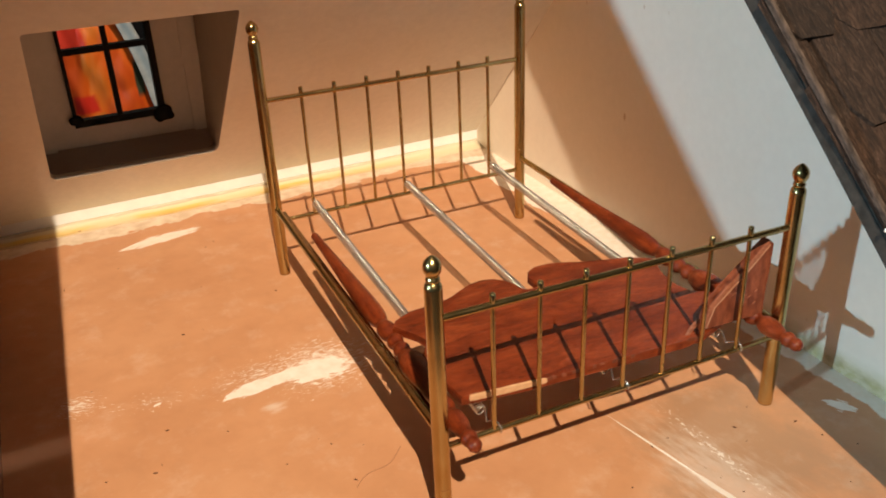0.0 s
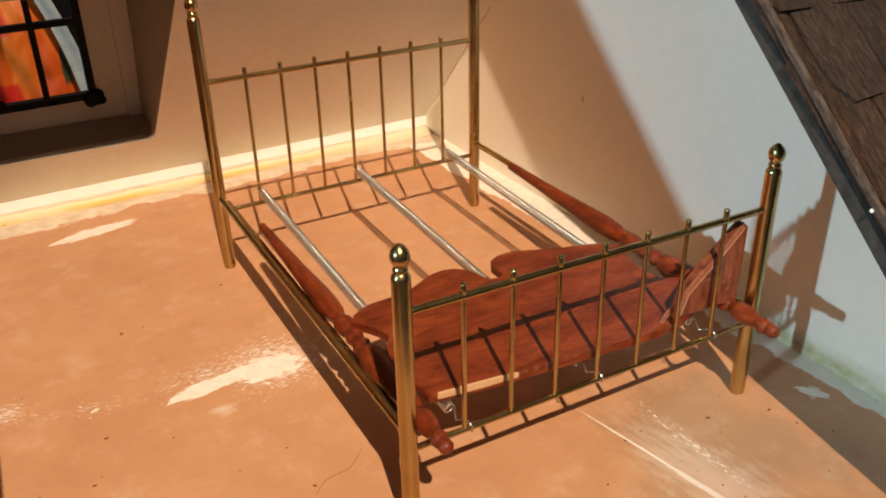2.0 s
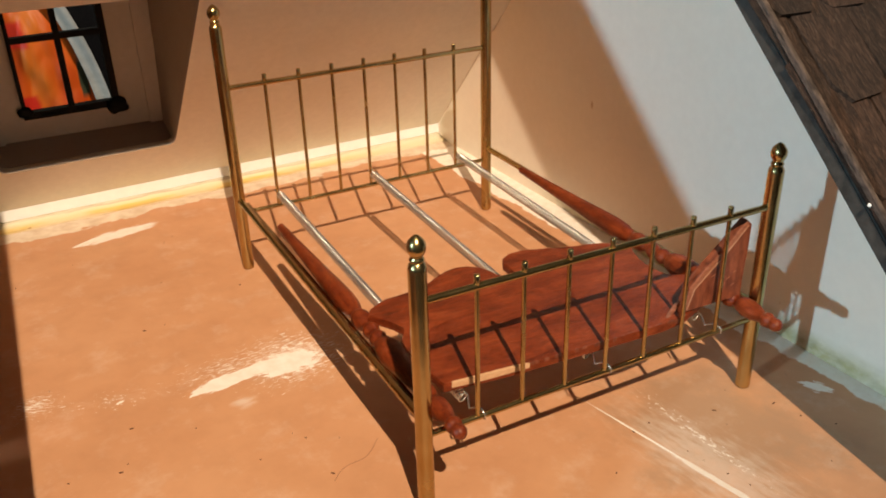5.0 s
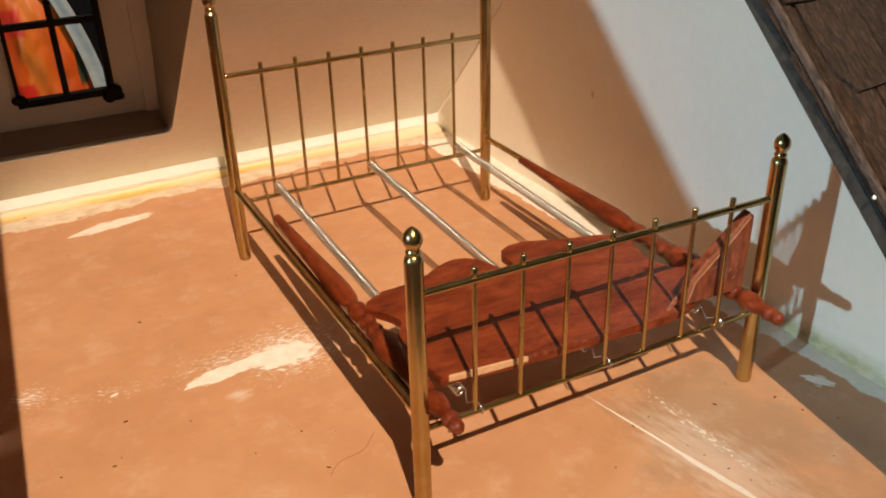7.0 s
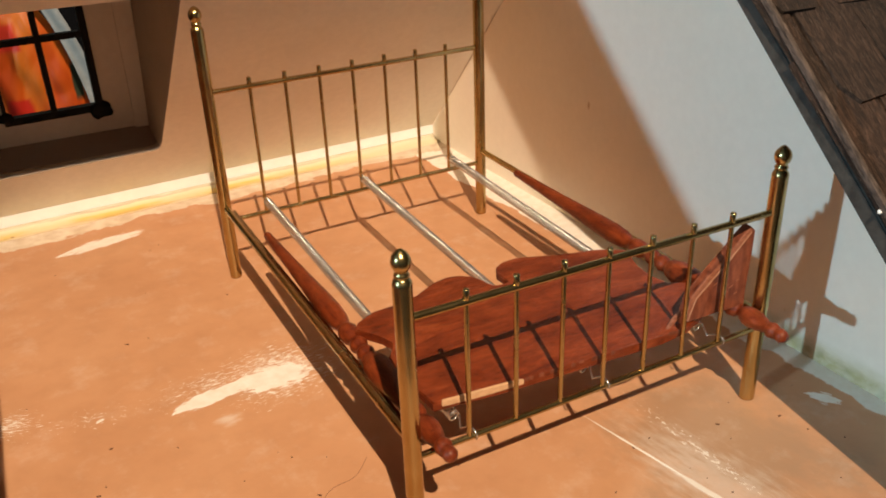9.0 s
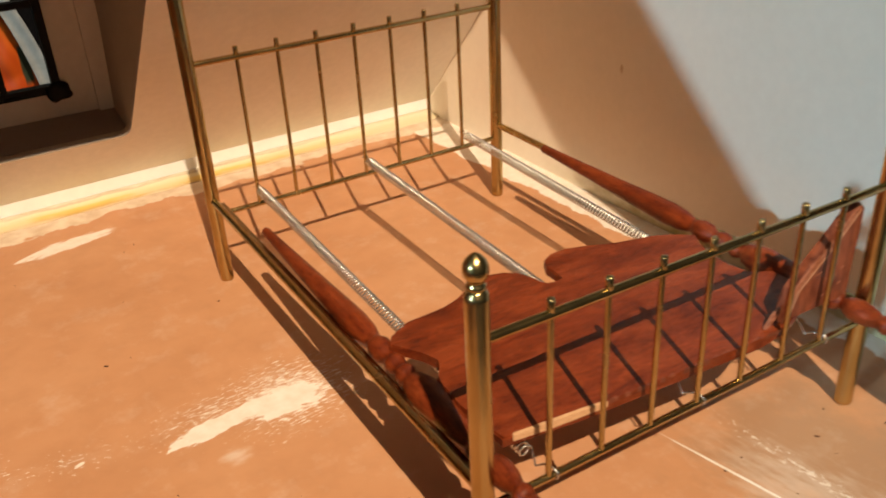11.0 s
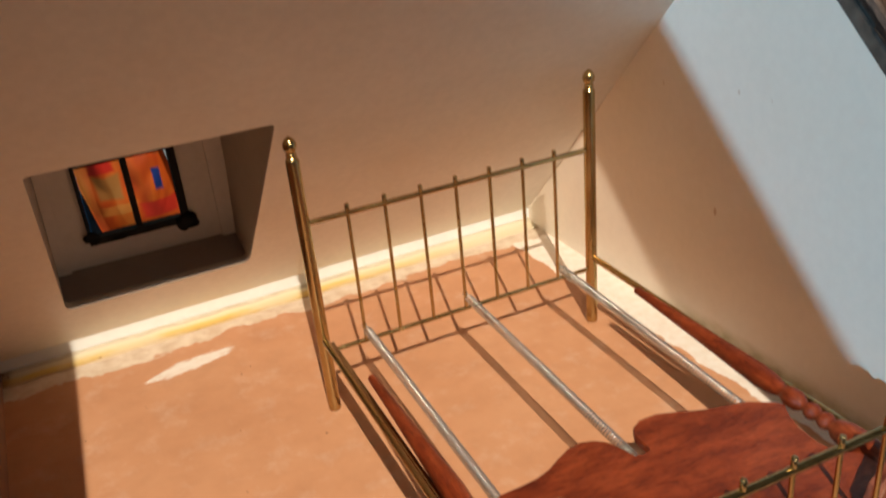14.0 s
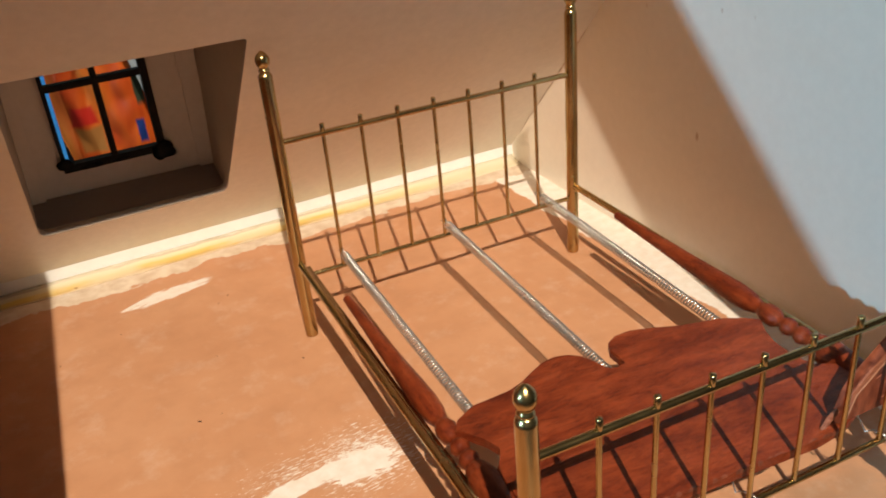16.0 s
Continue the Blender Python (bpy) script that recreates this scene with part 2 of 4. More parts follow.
def paint_floor():
    """Peach floor paint, thin in streaks, with bare cream board showing through scuffs and along the walls."""
    m = material("peach_floor_paint", (0.6, 0.33, 0.2), 0.55)
    at = coords(m)
    cloud, blot, fine = noise_of(m, at, 16, 4), noise_of(m, at, 75, 5, 0.6), noise_of(m, at, 420, 5)
    paint = ramp_of(m, cloud, "Fac", [(0.28, (0.560, 0.280, 0.150)), (0.5, (0.610, 0.314, 0.172)), (0.72, (0.650, 0.350, 0.200))])
    grain = ramp_of(m, blot, "Fac", [(0.32, (0.93, 0.915, 0.90)), (0.52, (1, 1, 1)), (0.74, (1.04, 1.05, 1.06))])
    c = mixed(m, "MULTIPLY", 0.85, (paint, "Color"), (grain, "Color"))
    spots = [
        worn_or_dim_mask(m, (-0.0430, 0.2550), 10, (0.0235, 0.0054), 130, 1.5, 0.30),
        worn_or_dim_mask(m, (-0.0300, 0.0995), 9, (0.0175, 0.0044), 130, 1.3, 0.12),
        worn_or_dim_mask(m, (-0.0085, 0.0985), -2, (0.0135, 0.0082), 170, 1.9, 0.15),
        worn_or_dim_mask(m, (-0.0060, 0.1010), 4, (0.0190, 0.0165), 300, 6.0, 0.6, 0.455, 0.95, 0.20),
        worn_or_dim_mask(m, (-0.0300, 0.1070), 4, (0.0280, 0.0120), 300, 7.0, 0.7, 0.38, 0.9, 0.18),
        worn_or_dim_mask(m, (-0.0310, 0.0830), 0, (0.0060, 0.0050), 120, 1.4, 0.9, 0.5, 0.45),
        worn_or_dim_mask(m, (-0.0980, 0.1200), -20, (0.0090, 0.0085), 320, 6.0, 0.7, 0.42, 0.9, 0.2),
        worn_or_dim_mask(m, (-0.0740, 0.1090), -8, (0.0240, 0.0080), 320, 9.0, 0.6, 0.355, 0.9),
        worn_or_dim_mask(m, (-0.0705, 0.1063), 20, (0.0018, 0.0009), 150, 0.6, 0.3),
        worn_or_dim_mask(m, (0.0800, -0.0060), -79, (0.0290, 0.0006), 100, 0.6, 0.5),
        worn_or_dim_mask(m, (0.0855, -0.0360), -79, (0.0270, 0.0016), 130, 1.0, 0.5, 0.5, 0.85),
        worn_or_dim_mask(m, (0.0962, -0.0180), -88, (0.0340, 0.0034), 420, 7.0, 0.9, 0.42, 0.8, 0.5),
        worn_or_dim_mask(m, (0.0900, -0.0300), -82, (0.0480, 0.0190), 110, 1.8, 0.9, 0.5, 0.30),
        edge_mask(m, "X", 0.1590, 0.012, 60, 0.0006, 0.056),
        worn_or_dim_mask(m, (0.1520, -0.0170), -60, (0.0075, 0.0030), 170, 3.0, 0.2, 0.45),
    ]
    # dirt at the front right, with weaker light there put into its colour
    grime_and_dim = worn_or_dim_mask(m, (0.1050, -0.0150), -70, (0.0520, 0.0420), 50, 1.6, 0.7, 0.5, 0.75, 0.8)
    c = mixed(m, "MIX", (grime_and_dim, 0), (c, 2), (0.40, 0.245, 0.150))
    worn = spots[0]
    for s in spots[1:]:
        worn = math_of(m, "MAXIMUM", (worn, 0), (s, 0))
    thinned = ramp_of(m, noise_of(m, at, 60, 5, 0.7), "Fac", [(0.52, (0, 0, 0)), (0.72, (0.13, 0.13, 0.13))])
    worn = math_of(m, "MAXIMUM", (worn, 0), (thinned, "Color"))
    bare = ramp_of(m, noise_of(m, at, 240, 5), "Fac", [(0.3, (0.85, 0.77, 0.69)), (0.65, (0.92, 0.88, 0.83))])
    c = mixed(m, "MIX", (worn, 0), (c, 2), (bare, "Color"))
    margin = edge_mask(m, "Y", 0.2735, 0.024, 42, 0.0005)
    dusty = ramp_of(m, noise_of(m, at, 130, 5), "Fac", [(0.3, (0.62, 0.48, 0.35)), (0.65, (0.80, 0.70, 0.58))])
    c = mixed(m, "MIX", (margin, 0), (c, 2), (dusty, "Color"))
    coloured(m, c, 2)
    bump_of(m, math_of(m, "ADD", (fine, "Fac"), (math_of(m, "MULTIPLY", (worn, 0), -0.5), 0)), 0, 0.12, 0.0003)
    return m


def brass():
    """Old brass: soft broad highlights, finger marks and faint tarnish."""
    m = material("old_polished_brass", (0.56, 0.44, 0.20), 0.3, 1.0)
    at = coords(m)
    n, streak, mark = noise_of(m, at, 45, 3), noise_of(m, at, 70, 2, 0.5), noise_of(m, at, 110, 2, 0.5)
    base = ramp_of(m, n, "Fac", [(0.3, (0.43, 0.315, 0.145)), (0.7, (0.57, 0.435, 0.215))])
    tarnish = ramp_of(m, streak, "Fac", [(0.30, (0.80, 0.72, 0.60)), (0.55, (1, 1, 1))])
    coloured(m, mixed(m, "MULTIPLY", 0.8, (base, "Color"), (tarnish, "Color")), 2)
    roughened(m, ramp_of(m, mark, "Fac", [(0.3, (0.28, 0.28, 0.28)), (0.65, (0.19, 0.19, 0.19))]), "Color")
    return m


def red_wood(turn=(0, 0, 0), stretch=(4, 1, 4)):
    m = material("red_brown_stained_wood", (0.25, 0.06, 0.025), 0.4, 0.0, 0.28)
    at = coords(m, stretch, turn)
    n = noise_of(m, at, 60, 6, 0.68, 0.5)
    f = noise_of(m, at, 300, 6, 0.75)
    cloud = noise_of(m, coords(m), 60, 3)
    r = ramp_of(m, n, "Fac", [(0.30, (0.100, 0.015, 0.006)), (0.48, (0.200, 0.035, 0.011)), (0.60, (0.265, 0.052, 0.017)), (0.75, (0.335, 0.080, 0.030))])
    g = ramp_of(m, f, "Fac", [(0.32, (0.48, 0.40, 0.36)), (0.52, (1, 1, 1))])
    c = mixed(m, "MULTIPLY", 0.9, (r, "Color"), (g, "Color"))
    c = mixed(m, "MULTIPLY", 0.6, (c, 2), (ramp_of(m, cloud, "Fac", [(0.35, (0.74, 0.68, 0.64)), (0.65, (1.08, 1.05, 1.0))]), "Color"))
    scuff = ramp_of(m, noise_of(m, at, 420, 4, 0.6), "Fac", [(0.68, (0, 0, 0)), (0.76, (0.6, 0.6, 0.6))])
    coloured(m, mixed(m, "MIX", (scuff, "Color"), (c, 2), (0.42, 0.155, 0.085)), 2)
    roughened(m, ramp_of(m, cloud, "Fac", [(0.3, (0.46, 0.46, 0.46)), (0.7, (0.30, 0.30, 0.30))]), "Color")
    bump_of(m, math_of(m, "ADD", (f, "Fac"), (n, "Fac")), 0, 0.35, 0.0004)
    return m


def shingle_wood():
    m = material("weathered_cedar_shingle", (0.09, 0.055, 0.04), 0.85)
    at = coords(m, (4.5, 0.9, 4.5))
    info = m.node_tree.nodes.new("ShaderNodeObjectInfo")
    n = noise_of(m, at, 190, 8, 0.8, 0.6)
    f = noise_of(m, coords(m, (2.5, 0.8, 2.5)), 620, 4, 0.75)
    r = ramp_of(m, n, "Fac", [(0.34, (0.004, 0.0022, 0.0016)), (0.46, (0.034, 0.018, 0.012)), (0.56, (0.074, 0.043, 0.031)), (0.70, (0.170, 0.106, 0.078))])
    tone = ramp_of(m, info, "Random", [(0.0, (0.62, 0.58, 0.55)), (0.5, (0.95, 0.92, 0.90)), (1.0, (1.35, 1.15, 1.0))])
    c = mixed(m, "MULTIPLY", 1.0, (r, "Color"), (tone, "Color"))
    speck = ramp_of(m, f, "Fac", [(0.60, (0, 0, 0)), (0.70, (1, 1, 1))])
    c = mixed(m, "MIX", (math_of(m, "MULTIPLY", (speck, "Color"), 0.55), 0), (c, 2), (0.26, 0.20, 0.165))
    coloured(m, c, 2)
    bump_of(m, math_of(m, "ADD", (n, "Fac"), (math_of(m, "MULTIPLY", (f, "Fac"), 0.5), 0)), 0, 1.0, 0.0016)
    return m


def mottled(name, a, b, rough=0.6, scale=120, metal=0.0, stretch=(1, 1, 1), bump=0.2, depth=0.0003):
    m = material(name, a, rough, metal)
    at = coords(m, stretch)
    n = noise_of(m, at, scale, 5, 0.6)
    coloured(m, ramp_of(m, n, "Fac", [(0.3, a), (0.7, b)]), "Color")
    bump_of(m, n, "Fac", bump, depth)
    return m


WALL = wall_paint()
SLOPE = plaster("cream_ceiling_paint", (0.86, 0.82, 0.75), (0.79, 0.74, 0.655))
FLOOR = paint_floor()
KNEE = knee_paint()
GLUE = glue_fillet()
REDDISH = plaster("rust_brown_surface", (0.36, 0.17, 0.09), (0.28, 0.12, 0.06))
BRASS = brass()
STEEL = mottled("zinc_plated_spring_wire", (0.56, 0.57, 0.57), (0.66, 0.67, 0.67), 0.26, 120, 0.9, bump=0.0)
WOOD_Y = red_wood()
WOOD_X = red_wood(stretch=(1, 3.2, 3.2))
WORN_RED = mottled("worn_red_wood", (0.085, 0.017, 0.008), (0.30, 0.085, 0.043), 0.5, 420, stretch=(1, 1, 0.35), bump=0.4)
SPLIT = mottled("split_red_wood", (0.20, 0.058, 0.030), (0.40, 0.155, 0.090), 0.6, 340, stretch=(1, 1, 3))
PALE = mottled("highlight_red_wood", (0.34, 0.145, 0.085), (0.50, 0.27, 0.18), 0.6, 500)
RAW = mottled("raw_split_wood", (0.55, 0.30, 0.16), (0.72, 0.46, 0.28), 0.7, 300, stretch=(1, 8, 8))
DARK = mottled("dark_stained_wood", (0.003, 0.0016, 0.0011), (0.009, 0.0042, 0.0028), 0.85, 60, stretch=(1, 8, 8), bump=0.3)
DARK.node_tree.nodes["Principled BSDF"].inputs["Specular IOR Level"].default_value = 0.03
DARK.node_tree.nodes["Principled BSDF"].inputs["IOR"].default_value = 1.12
DARK_TOP = mottled("dark_table_top", (0.035, 0.022, 0.015), (0.07, 0.045, 0.03), 0.5, 40, stretch=(1, 8, 8))
GREY = mottled("grey_board_edge", (0.026, 0.024, 0.022), (0.070, 0.064, 0.058), 0.85, 260, bump=0.7, depth=0.0006)
SHINGLE = shingle_wood()
WORN_STRIP = mottled("dusty_worn_wood", (0.022, 0.014, 0.011), (0.150, 0.105, 0.085), 0.9, 420, stretch=(2, 0.6, 2), bump=0.8, depth=0.0008)
BLACK = mottled("black_painted_window_frame", (0.003, 0.003, 0.004), (0.009, 0.008, 0.009), 0.6, 250)
BLACK.node_tree.nodes["Principled BSDF"].inputs["Specular IOR Level"].default_value = 0.2
BEIGE = plaster("dim_room_wall", (0.25, 0.212, 0.166), (0.215, 0.182, 0.142))


def print_mask(m, x, z, sx, sz, soft=0.25):
    """A printed block on the bag, square-cornered and a little wavy."""
    tc = m.node_tree.nodes.new("ShaderNodeTexCoord")
    xyz = m.node_tree.nodes.new("ShaderNodeSeparateXYZ")
    wire(m, tc, "Object", xyz, "Vector")
    wob = math_of(m, "MULTIPLY", (math_of(m, "SUBTRACT", (noise_of(m, coords(m), 30, 2), "Fac"), 0.5), 0), 0.9)
    u = math_of(m, "ABSOLUTE", (math_of(m, "DIVIDE", (math_of(m, "SUBTRACT", (xyz, "X"), x), 0), sx), 0))
    w = math_of(m, "ABSOLUTE", (math_of(m, "DIVIDE", (math_of(m, "SUBTRACT", (xyz, "Z"), z), 0), sz), 0))
    far = math_of(m, "ADD", (math_of(m, "MAXIMUM", (u, 0), (w, 0)), 0), (wob, 0))
    r = m.node_tree.nodes.new("ShaderNodeMapRange")
    r.interpolation_type = "SMOOTHSTEP"
    r.inputs["From Min"].default_value, r.inputs["From Max"].default_value = 1.0 - soft, 1.0 + soft
    r.inputs["To Min"].default_value, r.inputs["To Max"].default_value = 1.0, 0.0
    m.node_tree.links.new(far.outputs[0], r.inputs["Value"])
    return r


def bag_film():
    """Orange film with red, ochre and blue print, laid out over the bag's front."""
    m = material("printed_orange_film", (1.0, 0.25, 0.05), 0.5, 0.0, 0.4)
    n = noise_of(m, coords(m, (1.3, 1, 0.45)), 20, 2, 0.5, 0.3)
    c = ramp_of(m, n, "Fac", [(0.34, (0.70, 0.075, 0.007)), (0.5, (0.86, 0.130, 0.010)), (0.66, (0.93, 0.20, 0.020))])
    last = (c, "Color")
    for x, z, sx, sz, tone in ((-0.0290, -0.1530, 0.0150, 0.0125, (0.78, 0.032, 0.014)), (-0.0250, -0.1890, 0.0150, 0.0165, (0.56, 0.20, 0.04)), (-0.0180, -0.2230, 0.0230, 0.0070, (0.90, 0.26, 0.04)),
                               (0.0395, -0.1890, 0.0050, 0.0150, (0.02, 0.045, 0.20)), (0.0475, -0.1280, 0.0055, 0.0240, (0.05, 0.060, 0.03)), (-0.0350, -0.0600, 0.0200, 0.0160, (0.85, 0.05, 0.02)), (0.0360, -0.2340, 0.0260, 0.0120, (0.80, 0.040, 0.015))):
        last = (mixed(m, "MIX", (print_mask(m, x, z, sx, sz), 0), last, tone), 2)
    coloured(m, *last)
    bump_of(m, n, "Fac", 0.3, 0.004)
    return m


ORANGE = bag_film()
SKY = mottled("bright_blue_card", (0.05, 0.30, 0.75), (0.08, 0.40, 0.85), 0.4, 80)
GREEN = mottled("green_card", (0.05, 0.35, 0.05), (0.08, 0.45, 0.08), 0.4, 80)
LEMON = mottled("yellow_card", (0.75, 0.60, 0.03), (0.80, 0.68, 0.06), 0.4, 80)
NAVY = mottled("navy_cloth", (0.004, 0.006, 0.011), (0.010, 0.014, 0.023), 0.7, 60)
CLOTH = mottled("pale_grey_cloth", (0.36, 0.345, 0.31), (0.50, 0.48, 0.43), 0.8, 60)
GRIME = mottled("brown_grime", (0.50, 0.37, 0.26), (0.72, 0.60, 0.47), 0.8, 300)
CRUMB = mottled("brown_crumb", (0.07, 0.028, 0.014), (0.16, 0.06, 0.03), 0.8, 300)
CREAM = mottled("cream_card", (0.46, 0.42, 0.36), (0.54, 0.50, 0.43), 0.5, 60)
CARD = mottled("white_card", (0.88, 0.89, 0.89), (0.92, 0.93, 0.93), 0.5, 60)
# side linings and sill carry the recess's shade in their darker colours
LINING = plaster("shade_toned_lining", (0.40, 0.36, 0.32), (0.33, 0.295, 0.26))
SILL = plaster("shade_toned_sill", (0.34, 0.30, 0.26), (0.27, 0.235, 0.205))
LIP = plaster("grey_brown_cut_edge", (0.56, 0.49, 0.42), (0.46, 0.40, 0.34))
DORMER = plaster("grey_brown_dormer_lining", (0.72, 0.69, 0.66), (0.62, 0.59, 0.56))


# ---- mesh helpers ----
def mesh_of(name, bm, mat, smooth=False):
    me = bpy.data.meshes.new(name)
    bmesh.ops.recalc_face_normals(bm, faces=bm.faces)
    if smooth:
        for f in bm.faces:
            f.smooth = True
    bm.to_mesh(me)
    bm.free()
    me.materials.append(mat)
    return me


def part(name, bm, mat, parent=None, label="", smooth=False):
    ob = new(name, mesh_of(name, bm, mat, smooth))
    if parent is not None:
        ob.parent = parent
    return tagged(ob, label)


def thing(name, m, label, category, group=""):
    ob = new(name)
    ob.empty_display_size = 0.01
    ob.matrix_world = m
    return tagged(ob, label, category, group)


def box(lo, hi, bevel=0.0, bm=None):
    bm = bm or bmesh.new()
    made = bmesh.ops.create_cube(bm, size=1)["verts"]
    for v in made:
        v.co = Vector(((lo[i] + hi[i]) / 2 + v.co[i] * (hi[i] - lo[i]) for i in range(3)))
    if bevel:
        edges = list({e for v in made for e in v.link_edges})
        bmesh.ops.bevel(bm, geom=edges, offset=bevel, segments=2, affect="EDGES")
    return bm


def prism(outline, axis, a, b, bevel=0.0, bm=None):
    """A flat outline swept from a to b along an axis; the outline lies in the two other axes, in order."""
    bm = bm or bmesh.new()
    rest = [i for i in range(3) if i != axis]

    def at(p, w):
        c = [0.0] * 3
        c[rest[0]], c[rest[1]], c[axis] = p[0], p[1], w
        return bm.verts.new(c)

    low, high = [at(p, a) for p in outline], [at(p, b) for p in outline]
    faces = [bm.faces.new(low), bm.faces.new(high)]
    n = len(outline)
    for i in range(n):
        faces.append(bm.faces.new((low[i], low[(i + 1) % n], high[(i + 1) % n], high[i])))
    if bevel:
        rim = [e for f in faces[:2] for e in f.edges]
        bmesh.ops.bevel(bm, geom=rim, offset=bevel, segments=2, affect="EDGES")
    return bm


def lathe(profile, segs=24, bm=None, turn=None):
    """A turned solid: rows of (radius, height) round z, laid by the matrix turn."""
    bm = bm or bmesh.new()
    turn = turn or Matrix()
    rings = []
    full = []
    for (r, z), (r2, z2) in zip(profile, profile[1:]):
        full.append((r, z))
        if abs(z2 - z) > 0.004:
            full += [(r + (r2 - r) * 0.0003 / abs(z2 - z), z + 0.0003), (r2 - (r2 - r) * 0.0003 / abs(z2 - z), z2 - 0.0003)]
    for r, z in full + [profile[-1]]:
        if r < 1e-6:
            rings.append([bm.verts.new(turn @ Vector((0, 0, z)))])
        else:
            rings.append([bm.verts.new(turn @ Vector((r * math.cos(2 * math.pi * k / segs), r * math.sin(2 * math.pi * k / segs), z))) for k in range(segs)])
    for p, q in zip(rings, rings[1:]):
        for k in range(segs):
            a, b = p[k % len(p)], p[(k + 1) % len(p)]
            c, d = q[(k + 1) % len(q)], q[k % len(q)]
            vs = [v for i, v in enumerate((a, b, c, d)) if v not in (a, b, c, d)[:i]]
            if len(vs) > 2:
                bm.faces.new(vs)
    for ring in (rings[0], rings[-1]):
        if len(ring) > 2:
            bm.faces.new(ring)
    return bm


def tube(points, r, segs=12, bm=None):
    """A round bar through points, with closed ends."""
    bm = bm or bmesh.new()
    pts = [Vector(p) for p in points]
    if len(pts) == 2:
        k = (pts[1] - pts[0]).normalized() * 0.0002
        pts = [pts[0], pts[0] + k, pts[1] - k, pts[1]]
    side = None
    rings = []
    for i, p in enumerate(pts):
        way = (pts[min(i + 1, len(pts) - 1)] - pts[max(i - 1, 0)]).normalized()
        if side is None:
            side = way.orthogonal().normalized()
        side = (side - way * side.dot(way)).normalized()
        up = way.cross(side)
        rings.append([bm.verts.new(p + r * (math.cos(2 * math.pi * k / segs) * side + math.sin(2 * math.pi * k / segs) * up)) for k in range(segs)])
    for a, b in zip(rings, rings[1:]):
        for k in range(segs):
            bm.faces.new((a[k], a[(k + 1) % segs], b[(k + 1) % segs], b[k]))
    bm.faces.new(rings[0])
    bm.faces.new(rings[-1])
    return bm


def along(a, b):
    """The matrix that lays the z axis from a to b."""
    a, b = Vector(a), Vector(b)
    return Matrix.Translation(a) @ (b - a).to_track_quat("Z", "Y").to_matrix().to_4x4()


# ---- the attic ----
T = 0.006
LIFT = -0.0335                   # the other panel sits lower by this


def slope_y(z):
    return SLOPE_D - SLOPE_K * z


floor_ob = tagged(part("floor", box((XL - T, -0.082, -0.0089), (XR + T, 0.33, 0)), FLOOR), "peach painted wooden attic floor with worn scuffs", "floor", kind="structure")

# Sloping ceiling with the dormer's opening, in four pieces of one sheet.
DX0, DX1, DZ0, DZ1 = -0.0905, 0.0004, 0.0400, 0.1262   # outer reach of the recess
HOLE = {(1, 1): (-0.0884, 0.0378), (2, 1): (-0.0039, 0.0368), (2, 2): (0.0006, 0.1262), (1, 2): (-0.0856, 0.1276)}  # its uneven corners: x, z


def slope_sheet():
    bm = bmesh.new()
    nrm = Vector((0, 1, SLOPE_K)).normalized() * T

    def p(x, z):
        return Vector((x, slope_y(z), z))

    xs, zs = [XL, DX0, DX1, XR], [KNEE_Z, DZ0, DZ1, RIDGE_Z]
    front = {(i, j): bm.verts.new(p(*HOLE[i, j]) if (i, j) in HOLE else p(x, z)) for i, x in enumerate(xs) for j, z in enumerate(zs)}
    low = Vector((0, 0.0048, 0.0012))  # the lower edge is cut nearly level
    back = {k: bm.verts.new(v.co + (low if k in ((1, 1), (2, 1)) else nrm)) for k, v in front.items()}
    cells = [(i, j) for i in range(3) for j in range(3) if (i, j) != (1, 1)]
    for i, j in cells:
        q = [(i, j), (i + 1, j), (i + 1, j + 1), (i, j + 1)]
        bm.faces.new([front[k] for k in q])
        bm.faces.new([back[k] for k in reversed(q)])
    hole = [(1, 1), (2, 1), (2, 2), (1, 2)]
    rim = [(0, 0), (1, 0), (2, 0), (3, 0), (3, 1), (3, 2), (3, 3), (2, 3), (1, 3), (0, 3), (0, 2), (0, 1)]
    for loop in (hole, rim):
        for a, b in zip(loop, loop[1:] + loop[:1]):
            f = bm.faces.new((front[a], front[b], back[b], back[a]))
            if loop is hole:
                f.material_index = 2 if (a, b) == (hole[0], hole[1]) else 1
    # small rounded fillets in the four corners of the opening
    at = [Vector(HOLE[k]) for k in hole]
    for k in range(4):
        c, d1, d2 = at[k], (at[(k + 1) % 4] - at[k]).normalized(), (at[k - 1] - at[k]).normalized()
        r = 0.0040 if k < 2 else 0.0016
        arc = [c] + [c + r * (d1 + d2) - r * (d1 * math.cos(t) + d2 * math.sin(t)) for t in [math.pi / 2 * s / 4 for s in range(5)]]
        low_side, high = [bm.verts.new(p(*q)) for q in arc], [bm.verts.new(p(*q) + (low if k < 2 else nrm)) for q in arc]
        bm.faces.new(low_side)
        bm.faces.new(high)
        for s in range(1, 5):
            bm.faces.new((low_side[s], low_side[s + 1], high[s + 1], high[s])).material_index = 2 if k < 2 else 1
    bmesh.ops.remove_doubles(bm, verts=bm.verts, dist=0.00002)
    return bm


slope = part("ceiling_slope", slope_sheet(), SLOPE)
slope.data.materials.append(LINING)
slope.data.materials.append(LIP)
tagged(slope, "cream painted sloping attic ceiling with a dormer opening", "ceiling", kind="structure")

